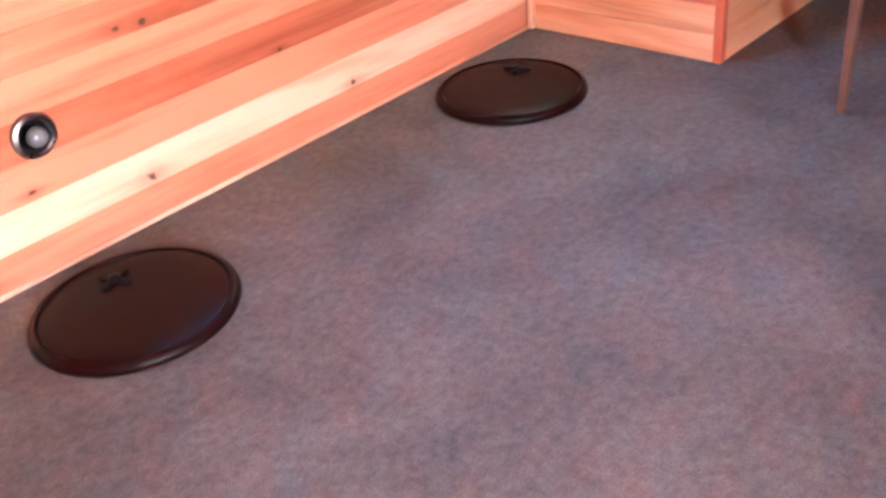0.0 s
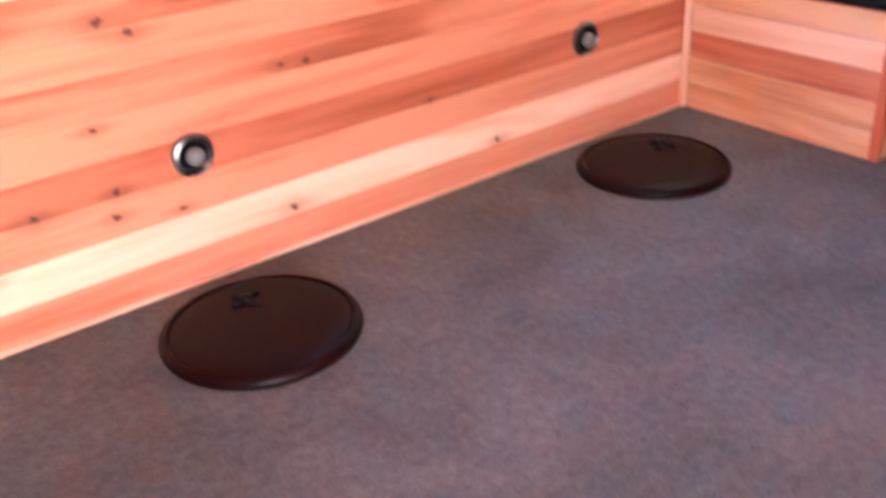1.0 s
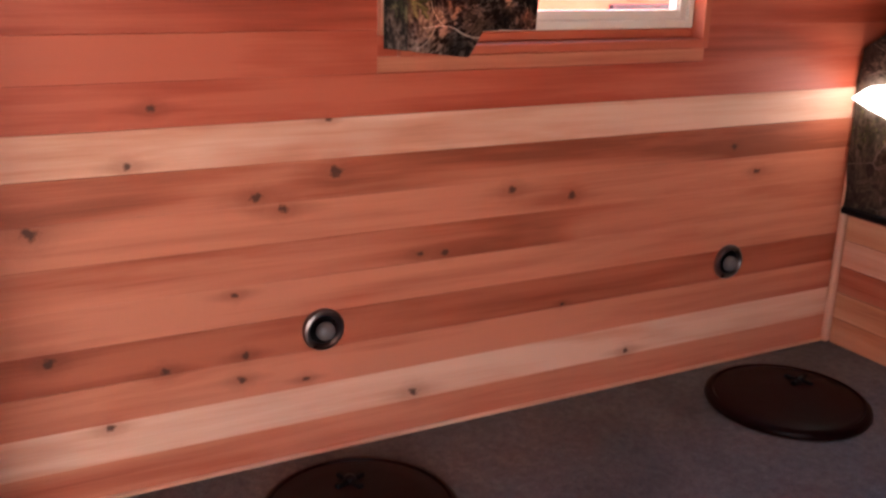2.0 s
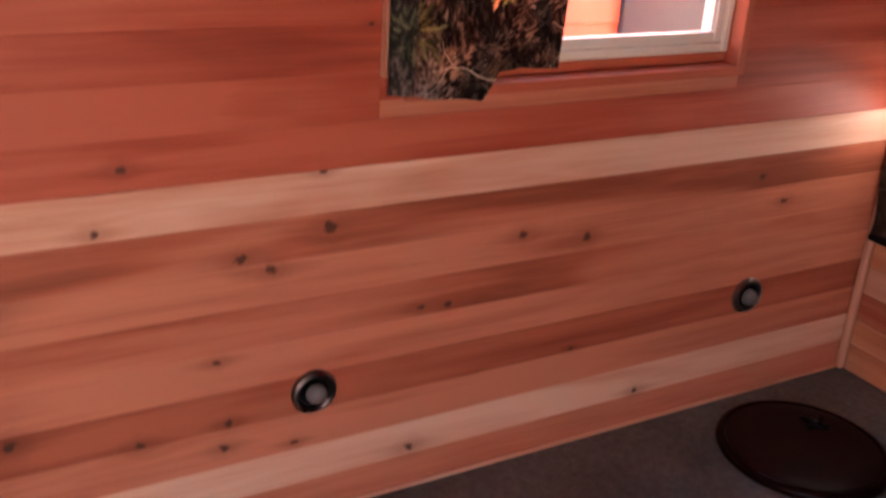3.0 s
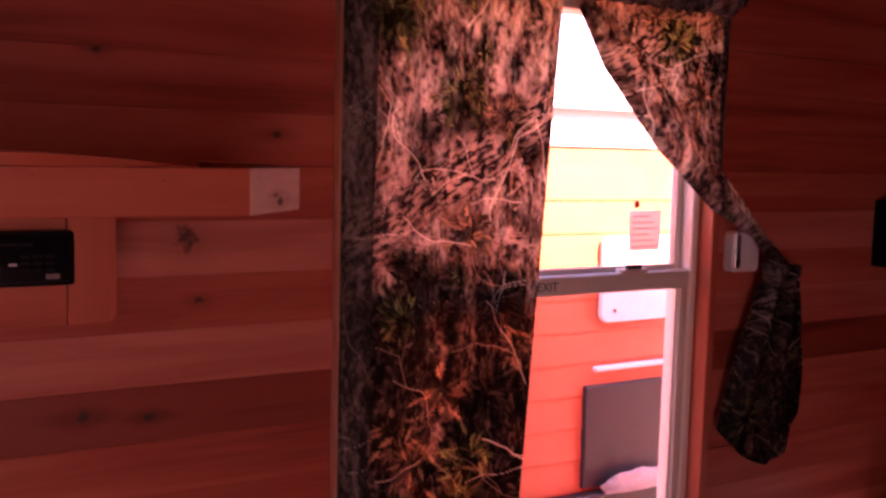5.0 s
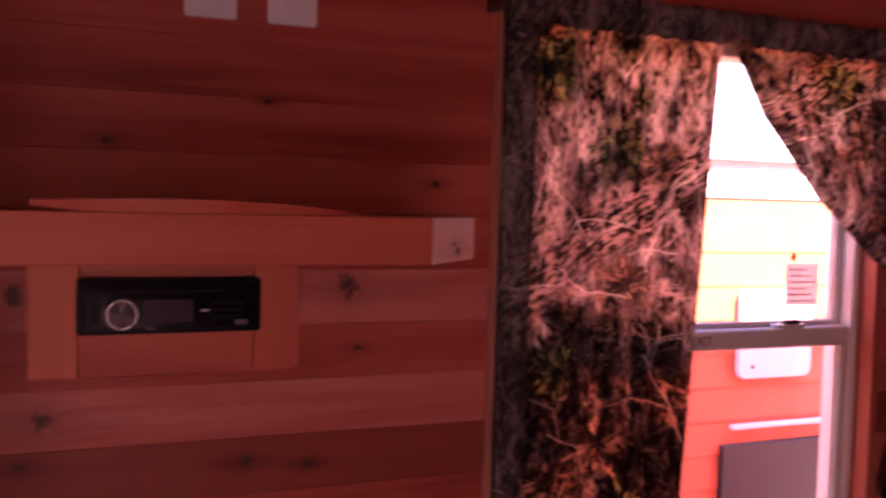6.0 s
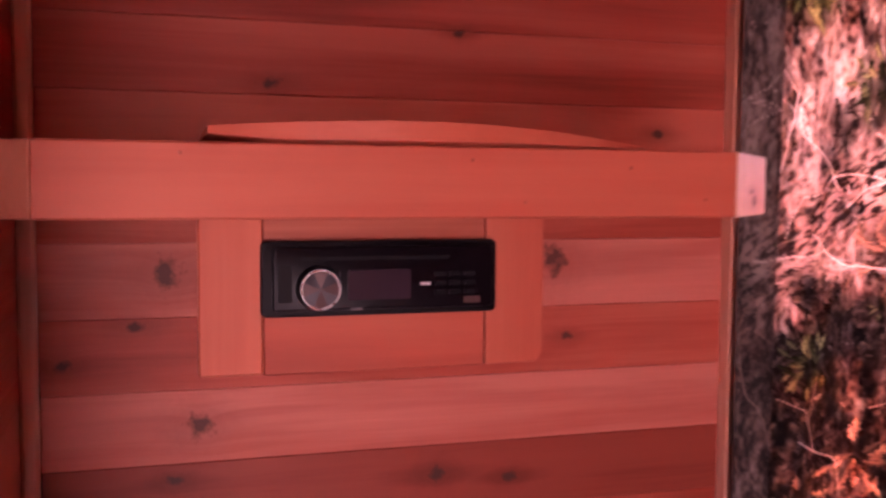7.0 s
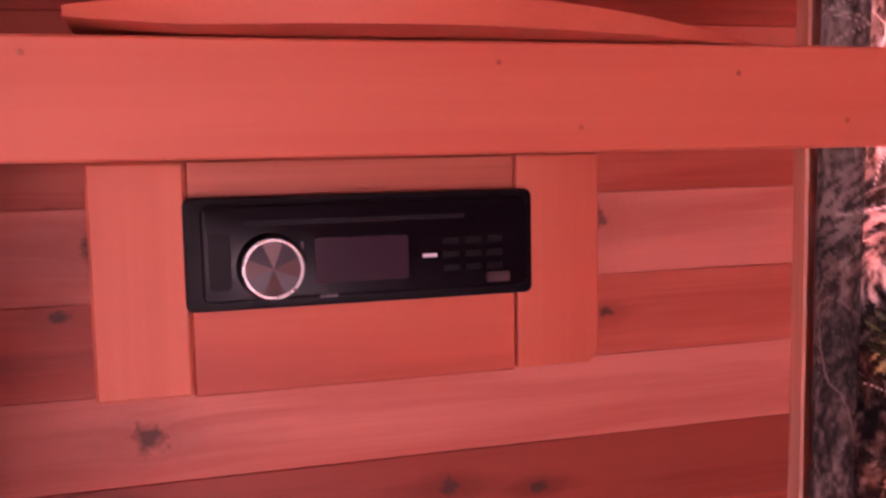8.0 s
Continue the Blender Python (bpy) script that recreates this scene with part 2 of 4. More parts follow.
        wq.inputs["Scale"].default_value = (1.7, 1.0, 0.60)
        curl = node(nt, "ShaderNodeTexNoise", Scale=38.0, Detail=3.0, Roughness=0.6)
        nt.links.new(pos, curl.inputs["Vector"])
        bent = nt.nodes.new("ShaderNodeVectorMath")
        bent.operation = "MULTIPLY_ADD"
        nt.links.new(curl.outputs["Color"], bent.inputs[0])
        bent.inputs[1].default_value = (0.035, 0.0, 0.035)
        nt.links.new(pos, bent.inputs[2])
        nt.links.new(bent.outputs[0], wq.inputs[0])
        vor = node(nt, "ShaderNodeTexVoronoi", Scale=cell, Randomness=1.0)
        nt.links.new(wq.outputs[0], vor.inputs["Vector"])
        leaf_shape = ramp(nt, vor.outputs["Distance"], [(0.44, (1, 1, 1)), (0.54, (0, 0, 0))])
        near = None
        for cx, cz, cr in spots:
            d = nt.nodes.new("ShaderNodeVectorMath")
            d.operation = "SUBTRACT"
            nt.links.new(pos, d.inputs[0])
            d.inputs[1].default_value = (cx * scale, 0, cz * scale)
            q = nt.nodes.new("ShaderNodeVectorMath")
            q.operation = "MULTIPLY"
            nt.links.new(d.outputs[0], q.inputs[0])
            q.inputs[1].default_value = (1 / cr, 0, 1 / cr)
            ln = nt.nodes.new("ShaderNodeVectorMath")
            ln.operation = "LENGTH"
            nt.links.new(q.outputs[0], ln.inputs[0])
            near = ln.outputs["Value"] if near is None else math_node(nt, "MINIMUM", near, ln.outputs["Value"])
        ragged = noise_tex(zone_scale * 5, 3, 0.6, 0.8, (1, 1, 1), zone_seed)
        reach = math_node(nt, "ADD", near, math_node(nt, "MULTIPLY", math_node(nt, "SUBTRACT", ragged, 0.5), 1.6))
        where = ramp(nt, reach, [(0.75, (1, 1, 1)), (1.0, (0, 0, 0))])
        hue = nt.nodes.new("ShaderNodeSeparateColor")
        nt.links.new(vor.outputs["Color"], hue.inputs[0])
        leaf = ramp(nt, hue.outputs[0], [(0.0, dark_leaf), (0.55, mid_leaf), (1.0, light_leaf)])
        col = mix(nt, math_node(nt, "MULTIPLY", where, 0.6), col, dark_leaf)
        col = mix(nt, math_node(nt, "MULTIPLY", leaf_shape, where), col, leaf)
    # pale twigs
    for sc, wd, seed in ((6.0, 0.0042, (3, 0, 1)), (10.0, 0.0058, (9, 2, 3))):
        wob = node(nt, "ShaderNodeTexNoise", Scale=11.0, Detail=3.0)
        nt.links.new(pos, wob.inputs["Vector"])
        sub = nt.nodes.new("ShaderNodeVectorMath")
        sub.operation = "MULTIPLY_ADD"
        nt.links.new(wob.outputs["Color"], sub.inputs[0])
        sub.inputs[1].default_value = (0.045, 0.0, 0.045)
        nt.links.new(pos, sub.inputs[2])
        qq = nt.nodes.new("ShaderNodeMapping")
        qq.inputs["Scale"].default_value = (1.5, 0.2, 0.75)
        qq.inputs["Location"].default_value = seed
        nt.links.new(sub.outputs[0], qq.inputs[0])
        ve = node(nt, "ShaderNodeTexVoronoi", Scale=sc, Randomness=1.0)
        ve.feature = "DISTANCE_TO_EDGE"
        nt.links.new(qq.outputs[0], ve.inputs["Vector"])
        line = ramp(nt, ve.outputs["Distance"], [(wd * 0.5, (1, 1, 1)), (wd * 1.5, (0, 0, 0))])
        keep = ramp(nt, noise_tex(5, 2, 0.5, 0, (1, 1, 1), (seed[0] + 20, 8, 3)), [(0.49, (0, 0, 0)), (0.55, (1, 1, 1))])
        col = mix(nt, math_node(nt, "MULTIPLY", math_node(nt, "MULTIPLY", line, keep), 0.85), col, (0.52, 0.43, 0.37))
    if tone_down < 1:
        col = mix(nt, 1.0, col, (tone_down, tone_down, tone_down), "MULTIPLY")
    nt.links.new(col, bsdf.inputs["Base Color"])
    bsdf.inputs["Roughness"].default_value = rough
    bsdf.inputs["Specular IOR Level"].default_value = 0.25
    weave = node(nt, "ShaderNodeTexNoise", Scale=900.0, Detail=1.0)
    nt.links.new(geo.outputs["Position"], weave.inputs["Vector"])
    bump(nt, bsdf, weave.outputs[0], 0.15, 0.0006)
    return m


def printed_cloth(name, through_light, depth=1.0):
    """Thin woven cloth that takes its colours from the print laid on it and lets daylight through."""
    m, nt, bsdf = material(name)
    att = nt.nodes.new("ShaderNodeAttribute")
    att.attribute_name = "print"
    geo = nt.nodes.new("ShaderNodeNewGeometry")
    fine = node(nt, "ShaderNodeTexNoise", Scale=420.0, Detail=3.0, Roughness=0.7)
    weave = node(nt, "ShaderNodeTexNoise", Scale=900.0, Detail=1.0)
    for n in (fine, weave):
        nt.links.new(geo.outputs["Position"], n.inputs["Vector"])
    # depth below 1 darkens the colours for cloth without backlight
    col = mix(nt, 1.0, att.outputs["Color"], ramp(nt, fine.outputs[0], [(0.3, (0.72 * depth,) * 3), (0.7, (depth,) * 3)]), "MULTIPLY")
    nt.links.new(col, bsdf.inputs["Base Color"])
    bsdf.inputs["Roughness"].default_value = 0.75
    bsdf.inputs["Specular IOR Level"].default_value = 0.25
    bump(nt, bsdf, weave.outputs[0], 0.15, 0.0006)
    tr = nt.nodes.new("ShaderNodeBsdfTranslucent")
    nt.links.new(mix(nt, 1.0, col, (2.1, 2.2, 2.05), "MULTIPLY"), tr.inputs[0])
    ms = nt.nodes.new("ShaderNodeMixShader")
    ms.inputs[0].default_value = through_light
    nt.links.new(bsdf.outputs[0], ms.inputs[1])
    nt.links.new(tr.outputs[0], ms.inputs[2])
    nt.links.new(ms.outputs[0], nt.nodes["Material Output"].inputs[0])
    return m


def glass():
    m, nt, bsdf = material("window_glass")
    bsdf.inputs["Base Color"].default_value = (1, 1, 1, 1)
    bsdf.inputs["Transmission Weight"].default_value = 1.0
    bsdf.inputs["Roughness"].default_value = 0.0
    bsdf.inputs["IOR"].default_value = 1.02
    return m


def glow(name, colour, strength):
    m, nt, bsdf = material(name)
    bsdf.inputs["Base Color"].default_value = (*colour, 1)
    bsdf.inputs["Emission Color"].default_value = (*colour, 1)
    bsdf.inputs["Emission Strength"].default_value = strength
    return m


KNOTS = [(0.223, 0.645, 0.009), (0.599, 0.708, 0.007), (1.321, 0.716, 0.006), (0.614, 0.605, 0.016), (0.453, 0.566, 0.014),
         (0.507, 0.539, 0.012), (1.020, 0.530, 0.012), (1.177, 0.502, 0.013), (0.797, 0.412, 0.008), (0.858, 0.408, 0.010),
         (0.264, 0.244, 0.010), (0.421, 0.249, 0.009), (0.411, 0.199, 0.010), (0.543, 0.175, 0.007), (0.404, 0.378, 0.008),
         (0.063, 0.298, 0.014), (0.158, 0.147, 0.010), (0.788, 0.096, 0.013), (1.170, 0.243, 0.006), (1.371, 0.090, 0.010),
         (1.654, 0.580, 0.012), (1.738, 0.512, 0.010), (0.054, 0.540, 0.018)]
KNOTS_HIGH = [(0.403, 1.025, 0.008), (0.270, 0.745, 0.010), (0.683, 0.951, 0.005), (0.607, 1.648, 0.007), (0.471, 1.495, 0.023),
              (0.489, 1.402, 0.006), (0.324, 1.245, 0.010), (0.416, 1.235, 0.008), (0.136, 1.693, 0.009), (0.030, 1.262, 0.008),
              (0.057, 1.319, 0.018), (0.350, 1.758, 0.006), (0.024, 1.487, 0.022), (-0.009, 1.431, 0.009), (-0.083, 1.392, 0.008)]

LITE_D, LITE_M, LITE_L = (0.39, 0.125, 0.072), (0.56, 0.210, 0.135), (0.69, 0.325, 0.230)
RED_D, RED_M, RED_L = (0.17, 0.034, 0.016), (0.31, 0.070, 0.034), (0.45, 0.125, 0.066)
MID_D, MID_M, MID_L = (0.28, 0.070, 0.034), (0.46, 0.125, 0.066), (0.60, 0.215, 0.125)
PALE_D, PALE_M, PALE_L = (0.47, 0.18, 0.10), (0.66, 0.31, 0.20), (0.78, 0.46, 0.33)
WALL_WOOD = {}
# boards above the sill carry a darker, redder tint for the dimmer light there
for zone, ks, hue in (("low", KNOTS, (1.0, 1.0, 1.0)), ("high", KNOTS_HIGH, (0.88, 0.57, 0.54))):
    def light_tint(*tones):
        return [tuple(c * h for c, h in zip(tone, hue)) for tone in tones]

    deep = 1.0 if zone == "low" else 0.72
    WALL_WOOD["r" + zone] = wood("red_cedar_board_" + zone, *[tuple(c * deep for c in tone) for tone in light_tint(RED_D, RED_M, RED_L)], ks)
    WALL_WOOD["m" + zone] = wood("cedar_board_" + zone, *light_tint(MID_D, MID_M, MID_L), ks)
    WALL_WOOD["l" + zone] = wood("light_cedar_board_" + zone, *light_tint(LITE_D, LITE_M, LITE_L), ks)
    WALL_WOOD["p" + zone] = wood("pale_cedar_board_" + zone, *light_tint(PALE_D, PALE_M, PALE_L), ks)
CEDAR = wood("cedar", MID_D, MID_M, MID_L)
CEDAR_Y = wood("cedar_cross", MID_D, MID_M, MID_L, along="y")
CEDAR_Z = wood("cedar_upright", MID_D, MID_M, MID_L, along="z")
PALE = wood("pale_cedar", PALE_D, PALE_M, PALE_L)
PALE_Y = wood("pale_cedar_cross", PALE_D, PALE_M, PALE_L, along="y")
PALE_Z = wood("pale_cedar_upright", PALE_D, PALE_M, PALE_L, along="z")
LITE = wood("light_cedar", (0.42, 0.14, 0.07), (0.60, 0.25, 0.13), (0.72, 0.37, 0.22), [(2.30, 0.30, 0.010)])
LITE_Y = wood("light_cedar_cross", (0.42, 0.14, 0.07), (0.60, 0.25, 0.13), (0.72, 0.37, 0.22), along="y")
RED = wood("red_cedar", RED_D, RED_M, RED_L)
RED_Y = wood("red_cedar_cross", RED_D, RED_M, RED_L, along="y")
WALNUT_Z = wood("brown_table_wood_upright", (0.05, 0.022, 0.016), (0.10, 0.045, 0.032), (0.16, 0.075, 0.055), along="z")
WALNUT_Y = wood("brown_table_wood", (0.05, 0.022, 0.016), (0.10, 0.045, 0.032), (0.16, 0.075, 0.055), along="y")
TRIM = wood("smooth_trim", (0.31, 0.054, 0.026), (0.44, 0.086, 0.042), (0.52, 0.125, 0.064), figure=0.6)
TRIM_Z = wood("smooth_trim_upright", (0.33, 0.064, 0.031), (0.45, 0.094, 0.046), (0.53, 0.138, 0.070), along="z", figure=0.6)
FLOOR = floor_covering()
CAMO = printed_cloth("camouflage_cloth", 0.72)
CAMO_THICK = camouflage("camouflage_cushion_cloth", 1.2, 0.5, 0.35)
# darker copy of the curtain cloth for edges that get no backlight
CAMO_UNLIT = printed_cloth("camouflage_unlit_cloth", 0.03, 0.65)
BROWN_PLASTIC = plain("dark_brown_plastic", (0.0095, 0.0015, 0.0017), 0.42, 0, 0.25, 30, 0.06, 0.09)
BLACK_PLASTIC = plain("black_plastic", (0.005, 0.004, 0.005), 0.5, 0, 0.2, 60, 0.05, 0.10)
GLOSS_BLACK = plain("gloss_black_panel", (0.005, 0.003, 0.0045), 0.34, 0, 0.2, 60, 0.0, 0.10)
SCREEN = plain("violet_display_window", (0.022, 0.006, 0.013), 0.3, 0, 0.1, 30, 0.0, 0.3)
CHROME = plain("brushed_metal", (0.55, 0.53, 0.52), 0.28, 1.0, 0.1, 50, 0.03)
GREY_METAL = plain("grey_metal", (0.16, 0.15, 0.15), 0.35, 1.0, 0.15, 50, 0.03)
KNOB_A = plain("spun_metal_light", (0.070, 0.030, 0.026), 0.5, 0.2, 0.05, 30, 0.0)
KNOB_B = plain("spun_metal_dark", (0.030, 0.022, 0.026), 0.5, 0.2, 0.05, 30, 0.0)
BEZEL = plain("worn_chrome", (0.20, 0.17, 0.17), 0.3, 1.0, 0.15, 60, 0.03)
END_WOOD = wood("pale_end_board", (0.48, 0.22, 0.15), (0.64, 0.35, 0.26), (0.72, 0.44, 0.34), [(0.470, 1.570, 0.006), (0.462, 1.578, 0.004)])
WHITE = plain("white_plastic", (0.78, 0.77, 0.75), 0.4, 0, 0.04, 20, 0.03)
VINYL = plain("almond_vinyl", (0.74, 0.67, 0.58), 0.42, 0, 0.04, 14, 0.03)
FROST = plain("frosted_lens", (0.13, 0.12, 0.125), 0.25, 0, 0.08, 40, 0.0)
INK = plain("dark_ink", (0.04, 0.04, 0.04), 0.6, 0, 0.05, 40, 0.0)
PAPER = plain("thin_paper", (0.80, 0.79, 0.76), 0.7, 0, 0.03, 20, 0.0)
pn = PAPER.node_tree
thin = pn.nodes.new("ShaderNodeBsdfTranslucent")
thin.inputs[0].default_value = (0.9, 0.86, 0.78, 1)
half = pn.nodes.new("ShaderNodeMixShader")
half.inputs[0].default_value = 0.7
pn.links.new(pn.nodes["Principled BSDF"].outputs[0], half.inputs[1])
pn.links.new(thin.outputs[0], half.inputs[2])
pn.links.new(half.outputs[0], pn.nodes["Material Output"].inputs[0])
# ink kept pale to stand in for backlight washing out the print
PALE_INK = plain("washed_out_ink", (0.55, 0.52, 0.50), 0.7, 0, 0.05, 40, 0.0)
RED_INK = plain("red_ink", (0.5, 0.05, 0.04), 0.6, 0, 0.05, 40, 0.0)
SIDING = plain("red_lap_siding_paint", (0.60, 0.160, 0.072), 0.55, 0, 0.12, 5, 0.05)
DARK_HATCH = plain("dark_grey_hatch", (0.020, 0.017, 0.019), 0.5, 0, 0.15, 8, 0.05)
GRAVEL = plain("pale_gravel", (0.42, 0.40, 0.38), 0.9, 0, 0.35, 9, 0.5)
GLASS = glass()


# ---- building helpers ----
ORIGIN = {}


def thing(name, at, label, category, group="", kind=""):
    """An Empty at the base of a thing; its parts hang under it."""
    ob = new(name)
    ob.location = at
    ORIGIN[ob] = Vector(at)
    return tagged(ob, label, category, group, kind)


def part(name, bm, mat, parent=None, label=""):
    """Links a bmesh, drawn in world metres, as one mesh object under a thing or a part."""
    o = ORIGIN.get(parent, Vector())
    bmesh.ops.translate(bm, verts=bm.verts, vec=-o)
    me = bpy.data.meshes.new(name)
    bm.to_mesh(me)
    bm.free()
    me.materials.append(mat)
    ob = new(name, me)
    if parent:
        ob.parent = parent
    ORIGIN[ob] = o
    return tagged(ob, label) if label else ob


def solo(name, bm, mat, label, category, group="", kind=""):
    ob = part(name, bm, mat)
    return tagged(ob, label, category, group, kind)


def smooth(ob, angle=40):
    for p in ob.data.polygons:
        p.use_smooth = True
    ob.data.set_sharp_from_angle(angle=radians(angle))
    return ob


def box(x0, x1, y0, y1, z0, z1, bevel=0.0, segments=1, bm=None):
    own = bmesh.new()
    bmesh.ops.create_cube(own, size=1.0)
    for v in own.verts:
        v.co = Vector(((x0 + x1) / 2 + v.co.x * (x1 - x0), (y0 + y1) / 2 + v.co.y * (y1 - y0), (z0 + z1) / 2 + v.co.z * (z1 - z0)))
    if bevel:
        bmesh.ops.bevel(own, geom=own.edges[:], offset=bevel, segments=segments, affect="EDGES", profile=0.5)
    return own if bm is None else join(bm, own)


def join(bm, other):
    me = bpy.data.meshes.new("joined")
    other.to_mesh(me)
    other.free()
    bm.from_mesh(me)
    bpy.data.meshes.remove(me)
    return bm


def prism(points, axis, a0, a1, bevel=0.0):
    """A flat outline pushed along an axis: 'y' takes (x, z) points, 'z' takes (x, y), 'x' takes (y, z)."""
    bm = bmesh.new()

    def put(p, a):
        return {"y": (p[0], a, p[1]), "z": (p[0], p[1], a), "x": (a, p[0], p[1])}[axis]

    lo = [bm.verts.new(put(p, a0)) for p in points]
    hi = [bm.verts.new(put(p, a1)) for p in points]
    bm.faces.new(lo)
    bm.faces.new(hi[::-1])
    for i in range(len(points)):
        j = (i + 1) % len(points)
        bm.faces.new((lo[i], hi[i], hi[j], lo[j]))
    bmesh.ops.recalc_face_normals(bm, faces=bm.faces)
    if bevel:
        bmesh.ops.bevel(bm, geom=bm.edges[:], offset=bevel, segments=2, affect="EDGES", profile=0.5)
    return bm


def lathe(profile, centre, axis="z", steps=48, bm=None, caps=True):
    """Turns (radius, height) points about an axis through centre; 'y' points heights towards the room (-y)."""
    bm = bm or bmesh.new()
    rings = []
    for r, h in profile:
        ring = []
        for i in range(steps):
            a = 2 * math.pi * i / steps
            u, w = r * math.cos(a), r * math.sin(a)
            ring.append(bm.verts.new((centre[0] + u, centre[1] + w, centre[2] + h) if axis == "z" else (centre[0] + u, centre[1] - h, centre[2] + w)))
        rings.append(ring)
    for a, b in zip(rings, rings[1:]):
        for i in range(steps):
            j = (i + 1) % steps
            bm.faces.new((a[i], a[j], b[j], b[i]))
    if caps and profile[0][0] > 0:
        bm.faces.new(rings[0])
    if caps and profile[-1][0] > 0:
        bm.faces.new(rings[-1])
    bmesh.ops.remove_doubles(bm, verts=bm.verts, dist=1e-6)
    bmesh.ops.recalc_face_normals(bm, faces=bm.faces)
    return bm


def rounded_rect(x0, x1, z0, z1, r, n=6):
    pts = []
    for cx, cz, a0 in ((x1 - r, z1 - r, 0), (x0 + r, z1 - r, 90), (x0 + r, z0 + r, 180), (x1 - r, z0 + r, 270)):
        for i in range(n + 1):
            a = radians(a0 + 90 * i / n)
            pts.append((cx + r * math.cos(a), cz + r * math.sin(a)))
    return pts


# ---- large structure ----
X_LEFT, X_RIGHT, Y_REAR, Z_TOP = -1.0, 3.6, -2.6, 2.10
WX0, WX1, WZ0, WZ1 = 0.742, 1.502, 0.842, 1.915      # clear opening of the window

solo("floor", box(X_LEFT, X_RIGHT, Y_REAR, 0.02, -0.05, 0.0), FLOOR, "dark grey mottled rubbery floor covering", "floor", kind="structure")
solo("ceiling", box(X_LEFT - 0.1, X_RIGHT + 0.1, Y_REAR - 0.1, 0.1, Z_TOP, Z_TOP + 0.06), CEDAR, "cedar board ceiling", "ceiling", kind="structure")

# window wall: studs and sheathing behind, boards in front
core = bmesh.new()
for b in ((X_LEFT, WX0 - 0.041, 0.0, Z_TOP), (WX1 + 0.02, X_RIGHT, 0.0, Z_TOP), (WX0 - 0.041, WX1 + 0.02, 0.0, WZ0 - 0.02), (WX0 - 0.041, WX1 + 0.02, WZ1 + 0.02, Z_TOP)):
    box(b[0], b[1], 0.02, 0.10, b[2], b[3], bm=core)
wall_north = solo("wall_north", core, CEDAR, "cabin wall lined with knotty cedar boards", "wall", kind="structure")

# doorway opening is assumed, its size set by the light needed inside
rear = bmesh.new()
for b in ((X_LEFT, -0.44, 0.0, Z_TOP), (-0.12, X_RIGHT, 0.0, Z_TOP), (-0.44, -0.12, 1.80, Z_TOP)):
    box(b[0], b[1], Y_REAR - 0.08, Y_REAR, b[2], b[3], bm=rear)
solo("wall_south", rear, CEDAR, "unseen cedar rear wall with an assumed low narrow doorway", "wall", kind="structure")
solo("wall_west", box(X_LEFT - 0.08, X_LEFT, Y_REAR, 0.1, 0, Z_TOP), CEDAR_Y, "cedar end wall", "wall", kind="structure")
solo("wall_east", box(X_RIGHT, X_RIGHT + 0.08, Y_REAR, 0.1, 0, Z_TOP), CEDAR_Y, "cedar end wall", "wall", kind="structure")
# drawn out past its corner, unseen, to shade the wall left of the radio
solo("wall_partition", box(-0.19, -0.122, -1.10, -0.001, 0, Z_TOP), CEDAR_Y, "cedar partition beside the window wall, lengthened unseen to shade it", "wall", kind="structure")


# unseen roof, added only to block sun from the doorway
solo("porch_roof", box(-1.8, 1.6, Y_REAR - 2.6, Y_REAR - 0.08, 2.02, 2.08), CEDAR, "unseen roof added to keep sun out of the doorway", "roof", kind="structure")


def liner():
    """Thin cedar liner boxed round the window opening, standing proud of the boards."""
    t, y0, y1 = 0.02, -0.014, 0.099
    ob = thing("window_liner", (1.1, 0, WZ0 - t), "cedar window liner standing proud of the wall", "window trim", kind="structure")
    part("liner_side", box(WX0 - 0.041, WX0, y0 - 0.006, y1, WZ0 + 0.022, WZ1 + t, 0.002), PALE_Z, ob)
    part("liner_side", box(WX1, WX1 + t, y0, y1, WZ0 - t, WZ1 + t, 0.002), TRIM_Z, ob)
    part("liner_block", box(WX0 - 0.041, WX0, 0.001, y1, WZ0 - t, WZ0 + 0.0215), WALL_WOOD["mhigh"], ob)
    part("liner_sill", box(WX0 + 0.0005, WX1 - 0.0005, y0 - 0.004, y1, WZ0 - t, WZ0, 0.002), TRIM, ob)
    part("liner_head", box(WX0 + 0.0005, WX1 - 0.0005, y0, y1, WZ1, WZ1 + t, 0.002), TRIM, ob)


liner()


